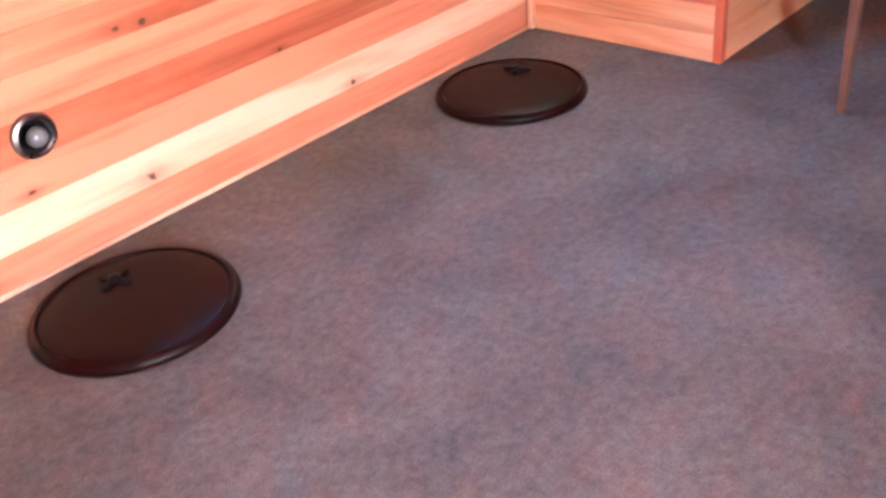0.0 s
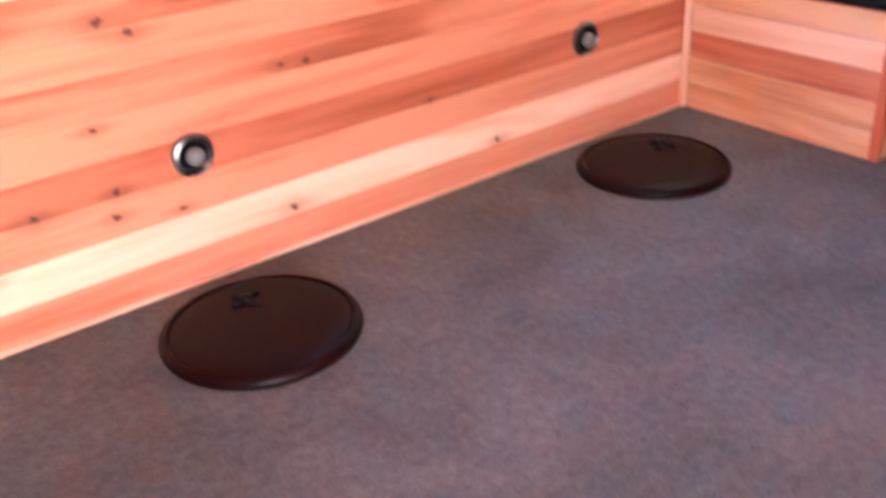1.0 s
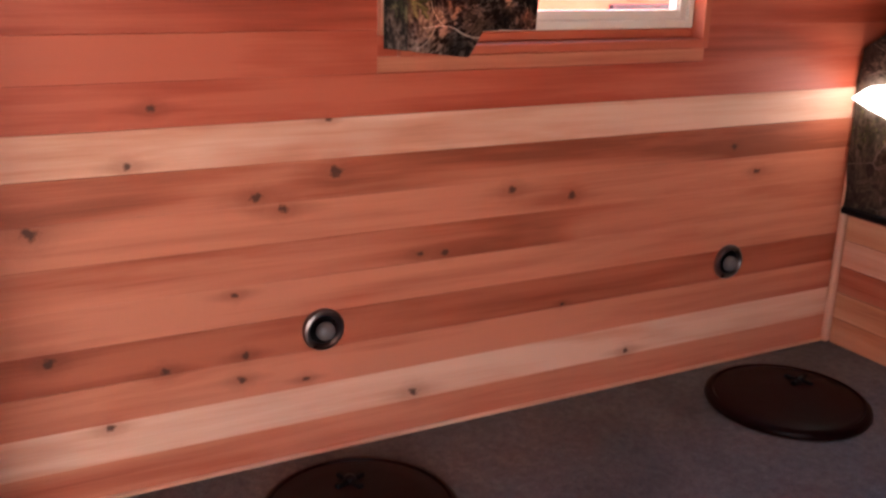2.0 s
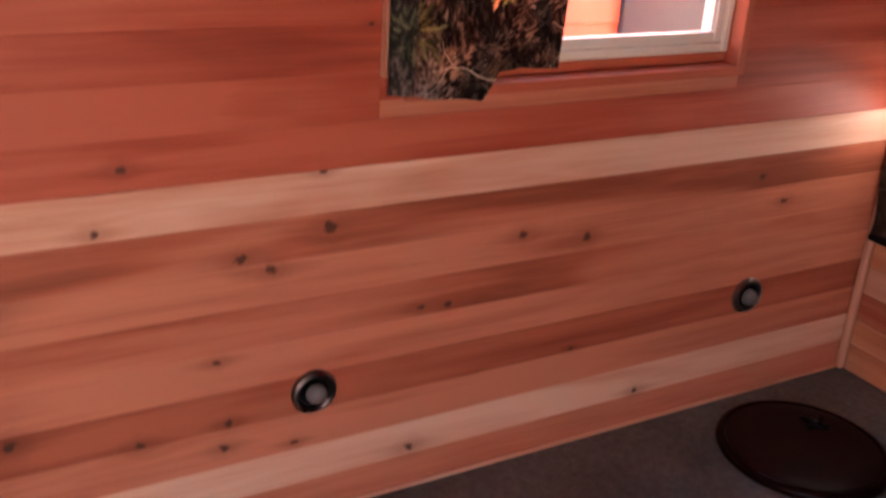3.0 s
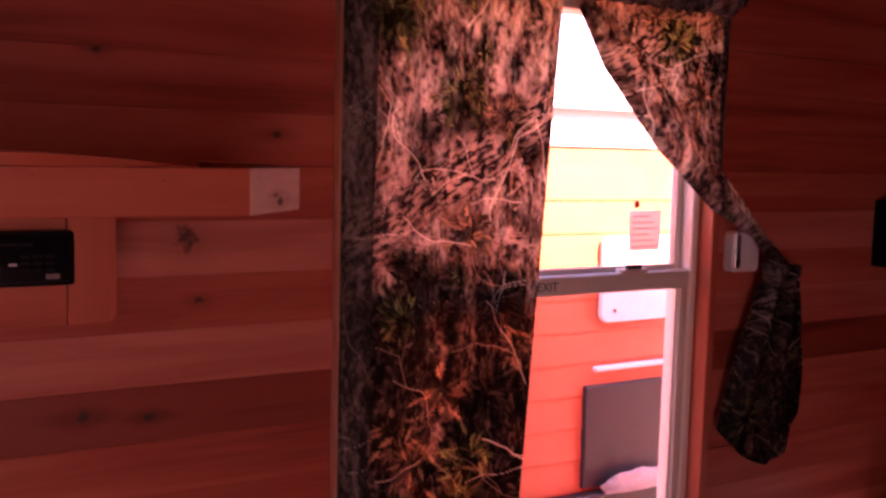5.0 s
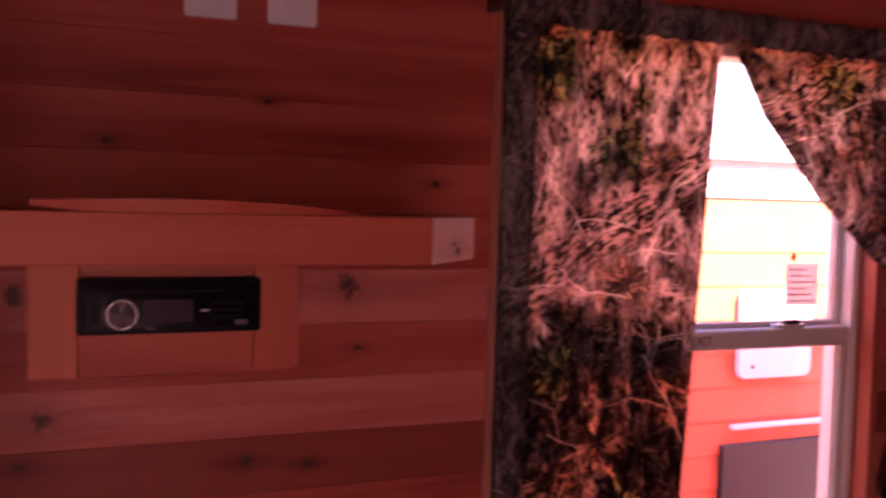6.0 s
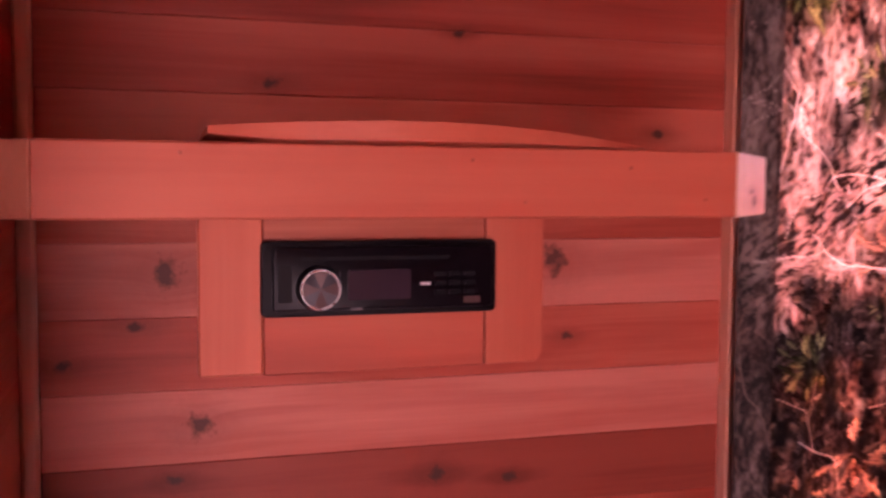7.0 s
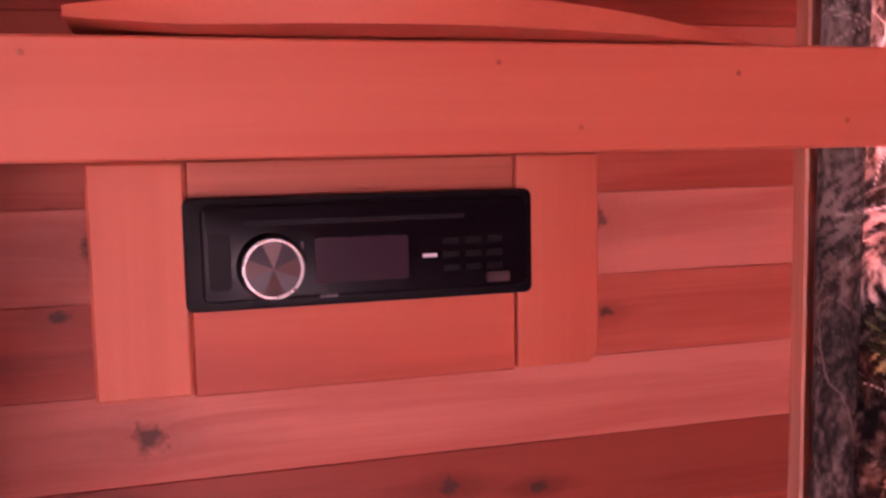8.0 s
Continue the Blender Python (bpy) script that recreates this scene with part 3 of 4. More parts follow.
def window():
    """White vinyl single-hung window: outer frame, fixed upper pane, lower sash with its lock."""
    ob = thing("window_1", (1.1, 0.05, WZ0), "off-white vinyl single-hung window with a lower sash", "window", kind="structure")
    y0, y1, w = 0.022, 0.092, 0.018
    zb = WZ0 + 0.022
    part("window_stop", box(WX0, WX1, y0 + 0.004, y1, WZ0 + 0.0005, zb - 0.0005, 0.003), TRIM, ob, "cedar strip under the vinyl frame")
    part("frame_side", box(WX0, WX0 + w, y0, y1, zb, WZ1, 0.003), VINYL, ob)
    part("frame_side", box(WX1 - w, WX1, y0, y1, zb, WZ1, 0.003), VINYL, ob)
    part("frame_sill", box(WX0 + w, WX1 - w, y0, y1, zb, zb + 0.020, 0.003), VINYL, ob)
    part("frame_head", box(WX0 + w, WX1 - w, y0, y1, WZ1 - 0.026, WZ1, 0.003), VINYL, ob)
    a, b, mz = WX0 + w, WX1 - w, 1.368
    zs = zb + 0.020
    sash = part("lower_sash", box(a, a + 0.020, 0.028, 0.050, zs, mz, 0.002), VINYL, ob)
    part("sash_stile", box(b - 0.020, b, 0.028, 0.050, zs, mz, 0.002), VINYL, sash)
    part("sash_bead", box(b - 0.025, b - 0.0205, 0.034, 0.044, zs + 0.022, mz - 0.001, 0.001), VINYL, sash)
    part("sash_rail", box(a + 0.020, b - 0.020, 0.028, 0.050, zs, zs + 0.021, 0.002), VINYL, sash)
    part("meeting_rail", box(a, b, 0.025, 0.052, mz, mz + 0.036, 0.003), VINYL, sash)
    part("rail_lip", box(a + 0.02, b - 0.02, 0.0225, 0.0245, mz + 0.003, mz + 0.007, 0.0005), VINYL, sash)
    p = part("pane", box(a + 0.020, b - 0.020, 0.038, 0.041, zs + 0.021, mz), GLASS, sash)
    p.visible_shadow = False
    part("upper_stile", box(a, a + 0.016, 0.054, 0.071, mz + 0.036, WZ1 - 0.026, 0.002), VINYL, ob)
    part("upper_stile", box(b - 0.016, b, 0.054, 0.071, mz + 0.036, WZ1 - 0.026, 0.002), VINYL, ob)
    part("upper_rail", box(a + 0.016, b - 0.016, 0.054, 0.071, mz + 0.010, mz + 0.046, 0.002), VINYL, ob)
    p = part("pane", box(a + 0.016, b - 0.016, 0.061, 0.064, mz + 0.046, WZ1 - 0.026), GLASS, ob)
    p.visible_shadow = False
    lock = part("sash_lock", box(1.310, 1.380, 0.029, 0.049, mz + 0.036, mz + 0.043, 0.002), VINYL, sash)
    part("lock_lever", box(1.325, 1.360, 0.025, 0.035, mz + 0.043, mz + 0.052, 0.002), GREY_METAL, lock)
    return ob, mz


win, MEET = window()


def lettering(name, text, size, m, mat, parent, label):
    cu = bpy.data.curves.new(name, "FONT")
    cu.body, cu.size, cu.extrude = text, size, 0.0003
    tmp = new("lettering_source", cu)
    dg = bpy.context.evaluated_depsgraph_get()
    me = bpy.data.meshes.new_from_object(tmp.evaluated_get(dg))
    bpy.data.objects.remove(tmp)
    bpy.data.curves.remove(cu)
    me.materials.clear()
    me.materials.append(mat)
    ob = new(name, me)
    ob.matrix_world = Matrix.Translation(-ORIGIN[parent]) @ m
    ob.parent = parent
    return tagged(ob, label)


lettering("exit_word", "EXIT", 0.023, pose(1.112, 0.0246, MEET + 0.0105, 90, 0, 0), INK, win, "small dark embossed word EXIT")

# ---- outdoors, seen through the window ----
solo("ground", box(-40, 40, -40, 40, -0.62, -0.55), GRAVEL, "pale trampled gravel yard", "ground", kind="structure")

FY = 1.10


def soft_tarp():
    bm = bmesh.new()
    bmesh.ops.create_icosphere(bm, subdivisions=4, radius=1.0)
    for v in bm.verts:
        n = 1 + 0.22 * noise.noise(v.co * 3.0) + 0.10 * noise.noise(v.co * 9.0)
        v.co = Vector((2.30 + 0.145 * v.co.x * n, FY - 0.034 + 0.026 * v.co.y, 0.487 + max(-0.001, 0.055 * (v.co.z * n + 0.15))))
    return bm


def neighbour():
    """A red cabin next door with lap siding, a dark hatch and a white utility cover."""
    ob = thing("neighbouring_cabin", (2.0, FY, -0.55), "red lap-sided cabin standing next door", "cabin")
    part("wall", box(-1.5, 6.0, FY + 0.02, FY + 2.2, -0.55, 1.66), SIDING, ob)
    z = -0.5
    course = prism([(FY + 0.0135, 0.0), (FY + 0.02, 0.0), (FY + 0.02, 0.112), (FY + 0.0175, 0.112), (FY + 0.0125, 0.008)], "x", -1.5, 6.0)
    me = bpy.data.meshes.new("siding_course")
    bmesh.ops.translate(course, verts=course.verts, vec=-ORIGIN[ob])
    course.to_mesh(me)
    course.free()
    me.materials.append(SIDING)
    while z < 1.56:
        c = new("siding_course", me)
        c.parent, c.location = ob, (0, 0, z)
        z += 0.110
    part("eave", box(-1.6, 6.1, FY + 0.009, FY + 0.03, 1.655, 1.78, 0.004), WHITE, ob, "white eave board")
    part("roof", prism([(FY - 0.04, 1.78), (FY + 2.4, 2.05), (FY + 2.4, 2.09), (FY - 0.04, 1.81)], "x", -1.6, 6.1), WHITE, ob, "white metal roof")
    hatch = part("hatch", box(2.085, 2.62, FY - 0.004, FY + 0.02, 0.50, 0.855, 0.004), DARK_HATCH, ob, "dark grey hatch door")
    part("hatch_handle", box(2.115, 2.62, FY - 0.014, FY + 0.010, 0.905, 0.921, 0.004), WHITE, ob, "thin white strip above the hatch")
    cover = part("utility_cover", prism(rounded_rect(2.13, 2.43, 1.07, 1.36, 0.03), "y", FY - 0.012, FY + 0.01, 0.004), WHITE, ob, "white rounded utility cover")
    part("keyhole", lathe([(0.006, 0.0), (0.006, 0.003), (0.0, 0.003)], (2.185, FY - 0.012, 1.11), "y", 12), INK, cover)
    part("tarp", soft_tarp(), GRAVEL, ob, "crumpled pale tarp on the ledge")
    part("skirt", box(-1.5, 6.0, FY - 0.03, FY + 0.02, 0.36, 0.485, 0.004), DARK_HATCH, ob, "dark grey lower skirt")


neighbour()

# ---- wall fittings by the floor ----


def hole_light(x, z):
    ob = thing("wall_light", (x, -0.001, z), "small round chrome puck light set in the cedar wall", "wall light", "wall lights above the hole covers")
    smooth(part("bezel", lathe([(0.044, 0.0), (0.045, 0.006), (0.042, 0.011), (0.036, 0.013), (0.032, 0.010), (0.031, 0.002), (0.0, 0.002)], (x, -0.001, z), "y"), BEZEL, ob))
    smooth(part("reflector", lathe([(0.031, 0.0035), (0.027, 0.0045), (0.0225, 0.0035), (0.0, 0.0035)], (x, -0.001, z), "y"), BLACK_PLASTIC, ob))
    smooth(part("lens", lathe([(0.020, 0.004), (0.0195, 0.012), (0.016, 0.018), (0.009, 0.022), (0.0, 0.0235)], (x + 0.004, -0.001, z - 0.004), "y", 32), FROST, ob, "frosted domed lens"))
    return ob


first = hole_light(0.581, 0.280)
copy_thing(first, pose(1.672, -0.001, 0.283))


def hole_cover(x, y):
    ob = thing("hole_cover", (x, y, 0.0), "dark brown round plastic ice hole cover on the floor", "hole cover", "ice hole covers in the floor")
    R = 0.190
    smooth(part("rim", lathe([(R, 0.0), (R + 0.002, 0.004), (R, 0.013), (R - 0.007, 0.0205), (R - 0.013, 0.0215), (R - 0.016, 0.0185), (R - 0.018, 0.004)], (x, y, 0.001), "z", 72), BROWN_PLASTIC, ob))
    smooth(part("lid", lathe([(R - 0.019, 0.004), (R - 0.018, 0.0175), (R - 0.024, 0.0195), (R - 0.06, 0.0205), (0.08, 0.0225), (0.0, 0.0230)], (x, y, 0.001), "z", 72), BROWN_PLASTIC, ob))
    return ob


def cross_latch(parent, x, y, turn):
    bm = bmesh.new()
    for a in (0, 90):
        arm = box(-0.036, 0.036, -0.0070, 0.0070, 0.0, 0.010, 0.003)
        bmesh.ops.rotate(arm, verts=arm.verts, cent=(0, 0, 0), matrix=Matrix.Rotation(radians(a), 3, "Z"))
        join(bm, arm)
    bmesh.ops.rotate(bm, verts=bm.verts, cent=(0, 0, 0), matrix=Matrix.Rotation(radians(turn), 3, "Z"))
    bmesh.ops.translate(bm, verts=bm.verts, vec=(x, y, 0.0205))
    latch = part("cross_latch", bm, BLACK_PLASTIC, parent, "black cross-shaped turn latch")
    smooth(part("latch_hub", lathe([(0.012, 0.007), (0.011, 0.012), (0.0, 0.017)], (x, y, 0.0215), "z", 20), GLOSS_BLACK, latch))


c1 = hole_cover(0.556, -0.258)
cross_latch(c1, 0.570, -0.170, 20)
c2 = hole_cover(1.668, -0.251)
cross_latch(c2, 1.755, -0.205, 20)

# ---- bench with camouflage bedding ----
BX, BY, BZ = 2.075, -0.610, 0.372


def bench():
    ob = thing("storage_bench", (BX, BY, 0), "low cedar-boarded storage bench built into the corner", "bench")
    part("carcass", box(BX + 0.014, 3.2, BY + 0.014, -0.002, 0.004, BZ - 0.02), CEDAR, ob)
    part("corner_post", box(BX - 0.004, BX + 0.022, BY - 0.004, BY + 0.022, 0, BZ, 0.003), TRIM_Z, ob)
    part("corner_bead", box(BX - 0.016, BX + 0.004, -0.020, -0.001, 0, 0.70, 0.004), PALE_Z, ob)
    tones = ((LITE_Y, LITE), (LITE_Y, LITE), (CEDAR_Y, LITE), (PALE_Y, PALE), (LITE_Y, CEDAR))
    for i in range(5):
        z0, z1 = i * 0.0745, (i + 1) * 0.0745 - 0.001
        part("front_board", box(BX, BX + 0.014, BY + 0.022, -0.020, z0, z1, 0.002), tones[i][0], ob)
        part("side_board", box(BX + 0.022, 3.2, BY, BY + 0.014, z0, z1, 0.002), tones[i][1], ob)
    part("top", box(BX - 0.006, 3.2, BY - 0.006, -0.002, BZ - 0.006, BZ + 0.002, 0.002), CEDAR_Y, ob)


bench()


def soft_block(x0, x1, y0, y1, z0, z1, cuts=10, puff=0.02, seed=1.0, dent=0.012, lean=0.0):
    """A padded, slightly lumpy block of cloth."""
    bm = bmesh.new()
    bmesh.ops.create_cube(bm, size=2.0)
    bmesh.ops.subdivide_edges(bm, edges=bm.edges[:], cuts=cuts, use_grid_fill=True)
    for v in bm.verts:
        p = v.co.copy()
        ex, ey, ez = (1 - abs(p.x) ** 4), (1 - abs(p.y) ** 4), (1 - abs(p.z) ** 4)
        q = p.copy()
        if abs(p.x) > 0.999:
            q.x += math.copysign(puff * 8 * ey * ez, p.x)
        if abs(p.z) > 0.999:
            q.z += math.copysign(puff * 5 * ex * ey, p.z)
        w = Vector(((x0 + x1) / 2 + q.x * (x1 - x0) / 2, (y0 + y1) / 2 + p.y * (y1 - y0) / 2, (z0 + z1) / 2 + q.z * (z1 - z0) / 2))
        n = noise.noise_vector(w * 7 + Vector((seed, 0, 0)))
        v.co = w + n * dent
    for v in bm.verts:
        v.co.x -= lean * (v.co.z - z0)
    bmesh.ops.recalc_face_normals(bm, faces=bm.faces)
    return bm


def bedding():
    ob = thing("camouflage_cushion", (BX + 0.1, -0.3, BZ), "thick camouflage cushion standing on the cedar bench", "cushion")
    bm = soft_block(BX - 0.02, BX + 0.14, -0.72, -0.014, BZ + 0.012, 0.915, 14, 0.008, 2.0, 0.010, 0.02)
    for v in bm.verts:
        k = max(0.0, (v.co.y + 0.17) / 0.16)
        v.co.z = BZ + 0.012 + (v.co.z - BZ - 0.012) * (1 - 0.2 * min(1, k))
    smooth(part("cover", bm, CAMO_THICK, ob), 80)
    piping = bmesh.new()
    box(BX - 0.03, BX - 0.01, -0.715, -0.014, BZ + 0.003, BZ + 0.022, 0.006, 2, piping)
    part("piping", piping, BLACK_PLASTIC, ob, "black piping along the lower edge")


bedding()


def lantern():
    ob = thing("lantern", (BX - 0.03, -0.18, 0.55), "bright white lit lamp tucked against camouflage bedding", "lamp")
    pts = [(-0.014, 0.684), (-0.07, 0.664), (-0.13, 0.648), (-0.20, 0.622), (-0.25, 0.626), (-0.25, 0.734), (-0.15, 0.736), (-0.065, 0.720)]
    part("diffuser", prism(pts, "x", BX - 0.056, BX - 0.034, 0.006), glow("lamp_diffuser", (1.0, 0.95, 0.88), 0.42), ob)
    part("housing", prism([(p[0] * 0.98 - 0.002, p[1]) for p in pts], "x", BX - 0.034, BX - 0.014, 0.003), WHITE, ob)


lantern()


def table():
    """A small table past the bench, of which mostly one slender leg shows."""
    ob = thing("folding_table", (1.96, -1.0, 0), "small brown wooden table with slender tapered legs", "table")
    for x, y in ((1.95, -0.975), (1.95, -1.50), (2.60, -0.975), (2.60, -1.50)):
        bm = bmesh.new()
        bmesh.ops.create_cube(bm, size=1.0)
        for v in bm.verts:
            s = 0.019 if v.co.z < 0 else 0.026
            v.co = Vector((x + v.co.x * s, y + v.co.y * s, 0.0 if v.co.z < 0 else 0.44))
        bmesh.ops.bevel(bm, geom=bm.edges[:], offset=0.003, segments=1, affect="EDGES")
        part("leg", bm, WALNUT_Z, ob)
    part("tabletop", box(1.90, 2.66, -1.55, -0.92, 0.44, 0.465, 0.006, 2), WALNUT_Y, ob)


table()

# ---- curtains ----
ROD_Z, ROD_Y = 1.928, -0.055


def rod():
    ob = thing("curtain_rod", (1.1, ROD_Y, ROD_Z), "dark curtain rod across the top of the window", "curtain rod")
    bm = lathe([(0.007, -0.42), (0.007, 0.42)], (0, 0, 0), "z", 16)
    bmesh.ops.rotate(bm, verts=bm.verts, cent=(0, 0, 0), matrix=Matrix.Rotation(radians(90), 3, "Y"))
    bmesh.ops.translate(bm, verts=bm.verts, vec=(1.098, ROD_Y, ROD_Z))
    smooth(part("pole", bm, GREY_METAL, ob))
    for x in (0.690, 1.506):
        part("bracket", box(x - 0.006, x + 0.006, ROD_Y - 0.008, -0.0005, ROD_Z - 0.014, ROD_Z + 0.014, 0.002), GREY_METAL, ob)


rod()


def lattice(u, v, seed, octaves=3):
    """Smooth value noise on arrays, about 0 to 1."""
    out, weight, total = np.zeros_like(u), 1.0, 0.0
    for k in range(octaves):
        grid = np.random.RandomState(seed * 17 + k).rand(64, 64)
        i, j = np.floor(u).astype(int), np.floor(v).astype(int)
        f, g = u - i, v - j
        f, g = f * f * (3 - 2 * f), g * g * (3 - 2 * g)
        i0, i1, j0, j1 = i % 64, (i + 1) % 64, j % 64, (j + 1) % 64
        out += weight * ((grid[i0, j0] * (1 - f) + grid[i1, j0] * f) * (1 - g) + (grid[i0, j1] * (1 - f) + grid[i1, j1] * f) * g)
        total += weight
        weight *= 0.55
        u, v = u * 2.1, v * 2.1
    return out / total


def blend(col, fac, tone):
    fac = fac[:, None]
    return col * (1 - fac) + np.array(tone) * fac


def leaf_cluster(col, x, z, cx, cz, radius, tones, rng, count):
    """Pointed, lobed leaves fanned about a centre."""
    near = np.nonzero((np.abs(x - cx) < radius * 1.5) & (np.abs(z - cz) < radius * 1.5))[0]
    if not len(near):
        return
    dx, dz = x[near] - cx, z[near] - cz
    gloom = np.clip(1.15 - np.hypot(dx, dz) / radius, 0, 1) * 0.75
    col[near] = blend(col[near], gloom, np.array(tones[0]) * 0.5)
    for k in range(count):
        a, start = rng.rand() * 6.283, radius * 0.75 * rng.rand() ** 0.7
        ca, sa = math.cos(a), math.sin(a)
        turn = a + rng.normal(0, 0.6)
        ct, st = math.cos(turn), math.sin(turn)
        length, width = radius * rng.uniform(0.28, 0.6), radius * rng.uniform(0.07, 0.14)
        px, pz = dx - ca * start, dz - sa * start
        p, q = (px * ct + pz * st) / length, (pz * ct - px * st)
        inside = np.clip(p, 0, 1)
        edge = width * np.sin(np.pi * inside ** 0.8) * (0.75 + 0.28 * np.cos(inside * 19.0))
        hit = (p > 0) & (p < 1) & (np.abs(q) < edge)
        tone = np.array(tones[0]) + (np.array(tones[1]) - np.array(tones[0])) * rng.rand()
        light = 0.65 + 0.7 * (q[hit] > 0) * rng.rand() + 0.25 * (np.abs(q[hit]) < 0.0007)
        light = light * (1 - 0.5 * (np.abs(q[hit]) > 0.75 * edge[hit]))
        col[near[hit]] = tone * light[:, None]


def twig(col, x, z, px, pz, heading, steps, width, tone, rng, depth=0):
    """A pale, crooked twig that forks."""
    for k in range(steps):
        step = rng.uniform(0.010, 0.022)
        qx, qz = px + step * math.cos(heading), pz + step * math.sin(heading)
        near = np.nonzero((x > min(px, qx) - 0.004) & (x < max(px, qx) + 0.004) & (z > min(pz, qz) - 0.004) & (z < max(pz, qz) + 0.004))[0]
        if len(near):
            f = np.clip(((x[near] - px) * (qx - px) + (z[near] - pz) * (qz - pz)) / step ** 2, 0, 1)
            away = np.hypot(x[near] - px - f * (qx - px), z[near] - pz - f * (qz - pz))
            col[near] = blend(col[near], np.clip(1.6 - away / width, 0, 1) * 0.85, tone)
        if depth < 2 and k > 1 and rng.rand() < 0.22:
            twig(col, x, z, qx, qz, heading + rng.choice((-1, 1)) * rng.uniform(0.5, 1.0), max(3, steps // 2), width * 0.75, tone, rng, depth + 1)
        px, pz = qx, qz
        heading += rng.normal(0, 0.24)


GREENS, RUSTS, DUSKS, TANS = ((0.030, 0.032, 0.014), (0.30, 0.27, 0.14)), ((0.070, 0.040, 0.026), (0.42, 0.27, 0.19)), ((0.022, 0.014, 0.012), (0.15, 0.10, 0.08)), ((0.11, 0.075, 0.060), (0.47, 0.37, 0.31))


def woodland_print(x, z):
    """Colours of the printed woodland at cloth positions: bark, brush heap, leaves and bare twigs, toned down where
    backlight is weak.
    """
    wob = (lattice(x * 14, z * 9, 5, 2) - 0.5) * 0.03
    bark = lattice((x + wob) * 120, z * 30, 2, 4)
    trunk = lattice((x + wob * 0.6) * 30, z * 3.5, 3, 2)
    zone = lattice(x * 5, z * 7, 4, 2)
    tone = 0.50 * bark + 0.24 * trunk + 0.26 * zone + 0.02 + 0.42 * (lattice((x + wob) * 210, z * 130, 11, 2) - 0.5)
    # bands by height: partly print, partly weaker backlight put into the tone
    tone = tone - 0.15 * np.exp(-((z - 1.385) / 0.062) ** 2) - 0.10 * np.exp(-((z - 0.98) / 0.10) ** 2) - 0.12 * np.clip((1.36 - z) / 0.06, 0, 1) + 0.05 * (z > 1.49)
    stops = [0.27, 0.39, 0.49, 0.60, 0.74]
    shades = np.array([(0.016, 0.010, 0.009), (0.055, 0.033, 0.026), (0.145, 0.095, 0.076), (0.27, 0.20, 0.165), (0.43, 0.34, 0.29)])
    col = np.stack([np.interp(tone, stops, shades[:, c]) for c in range(3)], 1)
    # slanting heap of brush and split bark
    along, across = x * 0.85 + z * 0.52, z * 0.85 - x * 0.52
    for mid, half, seed in ((0.885, 0.052, 6), (0.30, 0.03, 7)):
        heap = np.clip(1.4 - np.abs(across - mid + (lattice(along * 20, across * 20, 9, 2) - 0.5) * 0.05) / half, 0, 1)
        dash = lattice(along * 75, across * 260, seed, 3)
        col = blend(col, heap * np.clip((0.52 - dash) * 9, 0, 1) * 0.85, (0.030, 0.016, 0.012))
        col = blend(col, heap * np.clip((dash - 0.52) * 9, 0, 1) * 0.9, (0.40, 0.28, 0.23))
    flat = np.clip(1.2 - np.abs(z - 1.478 + (lattice(x * 18, z * 4, 8, 2) - 0.5) * 0.03) / 0.016, 0, 1)
    litter = lattice(x * 90, z * 260, 10, 2)
    col = blend(col, flat * np.clip((litter - 0.45) * 8, 0, 1) * 0.9, (0.42, 0.32, 0.27))
    rng = np.random.RandomState(12)
    for k in range(110):
        leaf_cluster(col, x, z, rng.uniform(0.68, 1.76), rng.uniform(0.82, 1.94), rng.uniform(0.016, 0.034), (DUSKS, TANS, RUSTS, DUSKS, GREENS)[k % 5], rng, 9)
    for spots, tones in ((DARK_SPOTS, DUSKS), (RUST_SPOTS, RUSTS), (GREEN_SPOTS, GREENS)):
        for cx, cz, cr in spots:
            leaf_cluster(col, x, z, cx, cz, min(cr, 0.055), tones, rng, 34)
    for k in range(62):
        px, pz = rng.uniform(0.68, 1.74), rng.uniform(0.84, 1.92)
        lean = rng.choice((0.1, 1.5, 3.0, 1.7)) + rng.normal(0, 0.3)
        twig(col, x, z, px, pz, lean, rng.randint(6, 12), rng.uniform(0.0005, 0.0009), (0.70, 0.58, 0.50) if k % 3 else (0.36, 0.25, 0.20), rng)
    return np.clip(col, 0.004, 0.8)


def cloth(name, rows, cols, shape, mat, parent, thick=0.0016, label="", printed=False):
    """A sheet of cloth from shape(u, v) -> point, with u across and v down."""
    bm = bmesh.new()
    grid = [[bm.verts.new(shape(i / cols, j / rows)) for i in range(cols + 1)] for j in range(rows + 1)]
    for j in range(rows):
        for i in range(cols):
            bm.faces.new((grid[j][i], grid[j][i + 1], grid[j + 1][i + 1], grid[j + 1][i]))
    bmesh.ops.recalc_face_normals(bm, faces=bm.faces)
    spots = np.array([v.co[:] for row in grid for v in row])
    ob = smooth(part(name, bm, mat, parent, label), 180)
    if printed:
        tones = np.ones((len(spots), 4), dtype=np.float32)
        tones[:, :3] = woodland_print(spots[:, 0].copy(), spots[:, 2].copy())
        ob.data.color_attributes.new("print", "FLOAT_COLOR", "POINT").data.foreach_set("color", tones.ravel())
    s = ob.modifiers.new("thickness", "SOLIDIFY")
    s.thickness, s.offset = thick, 0.0
    return ob


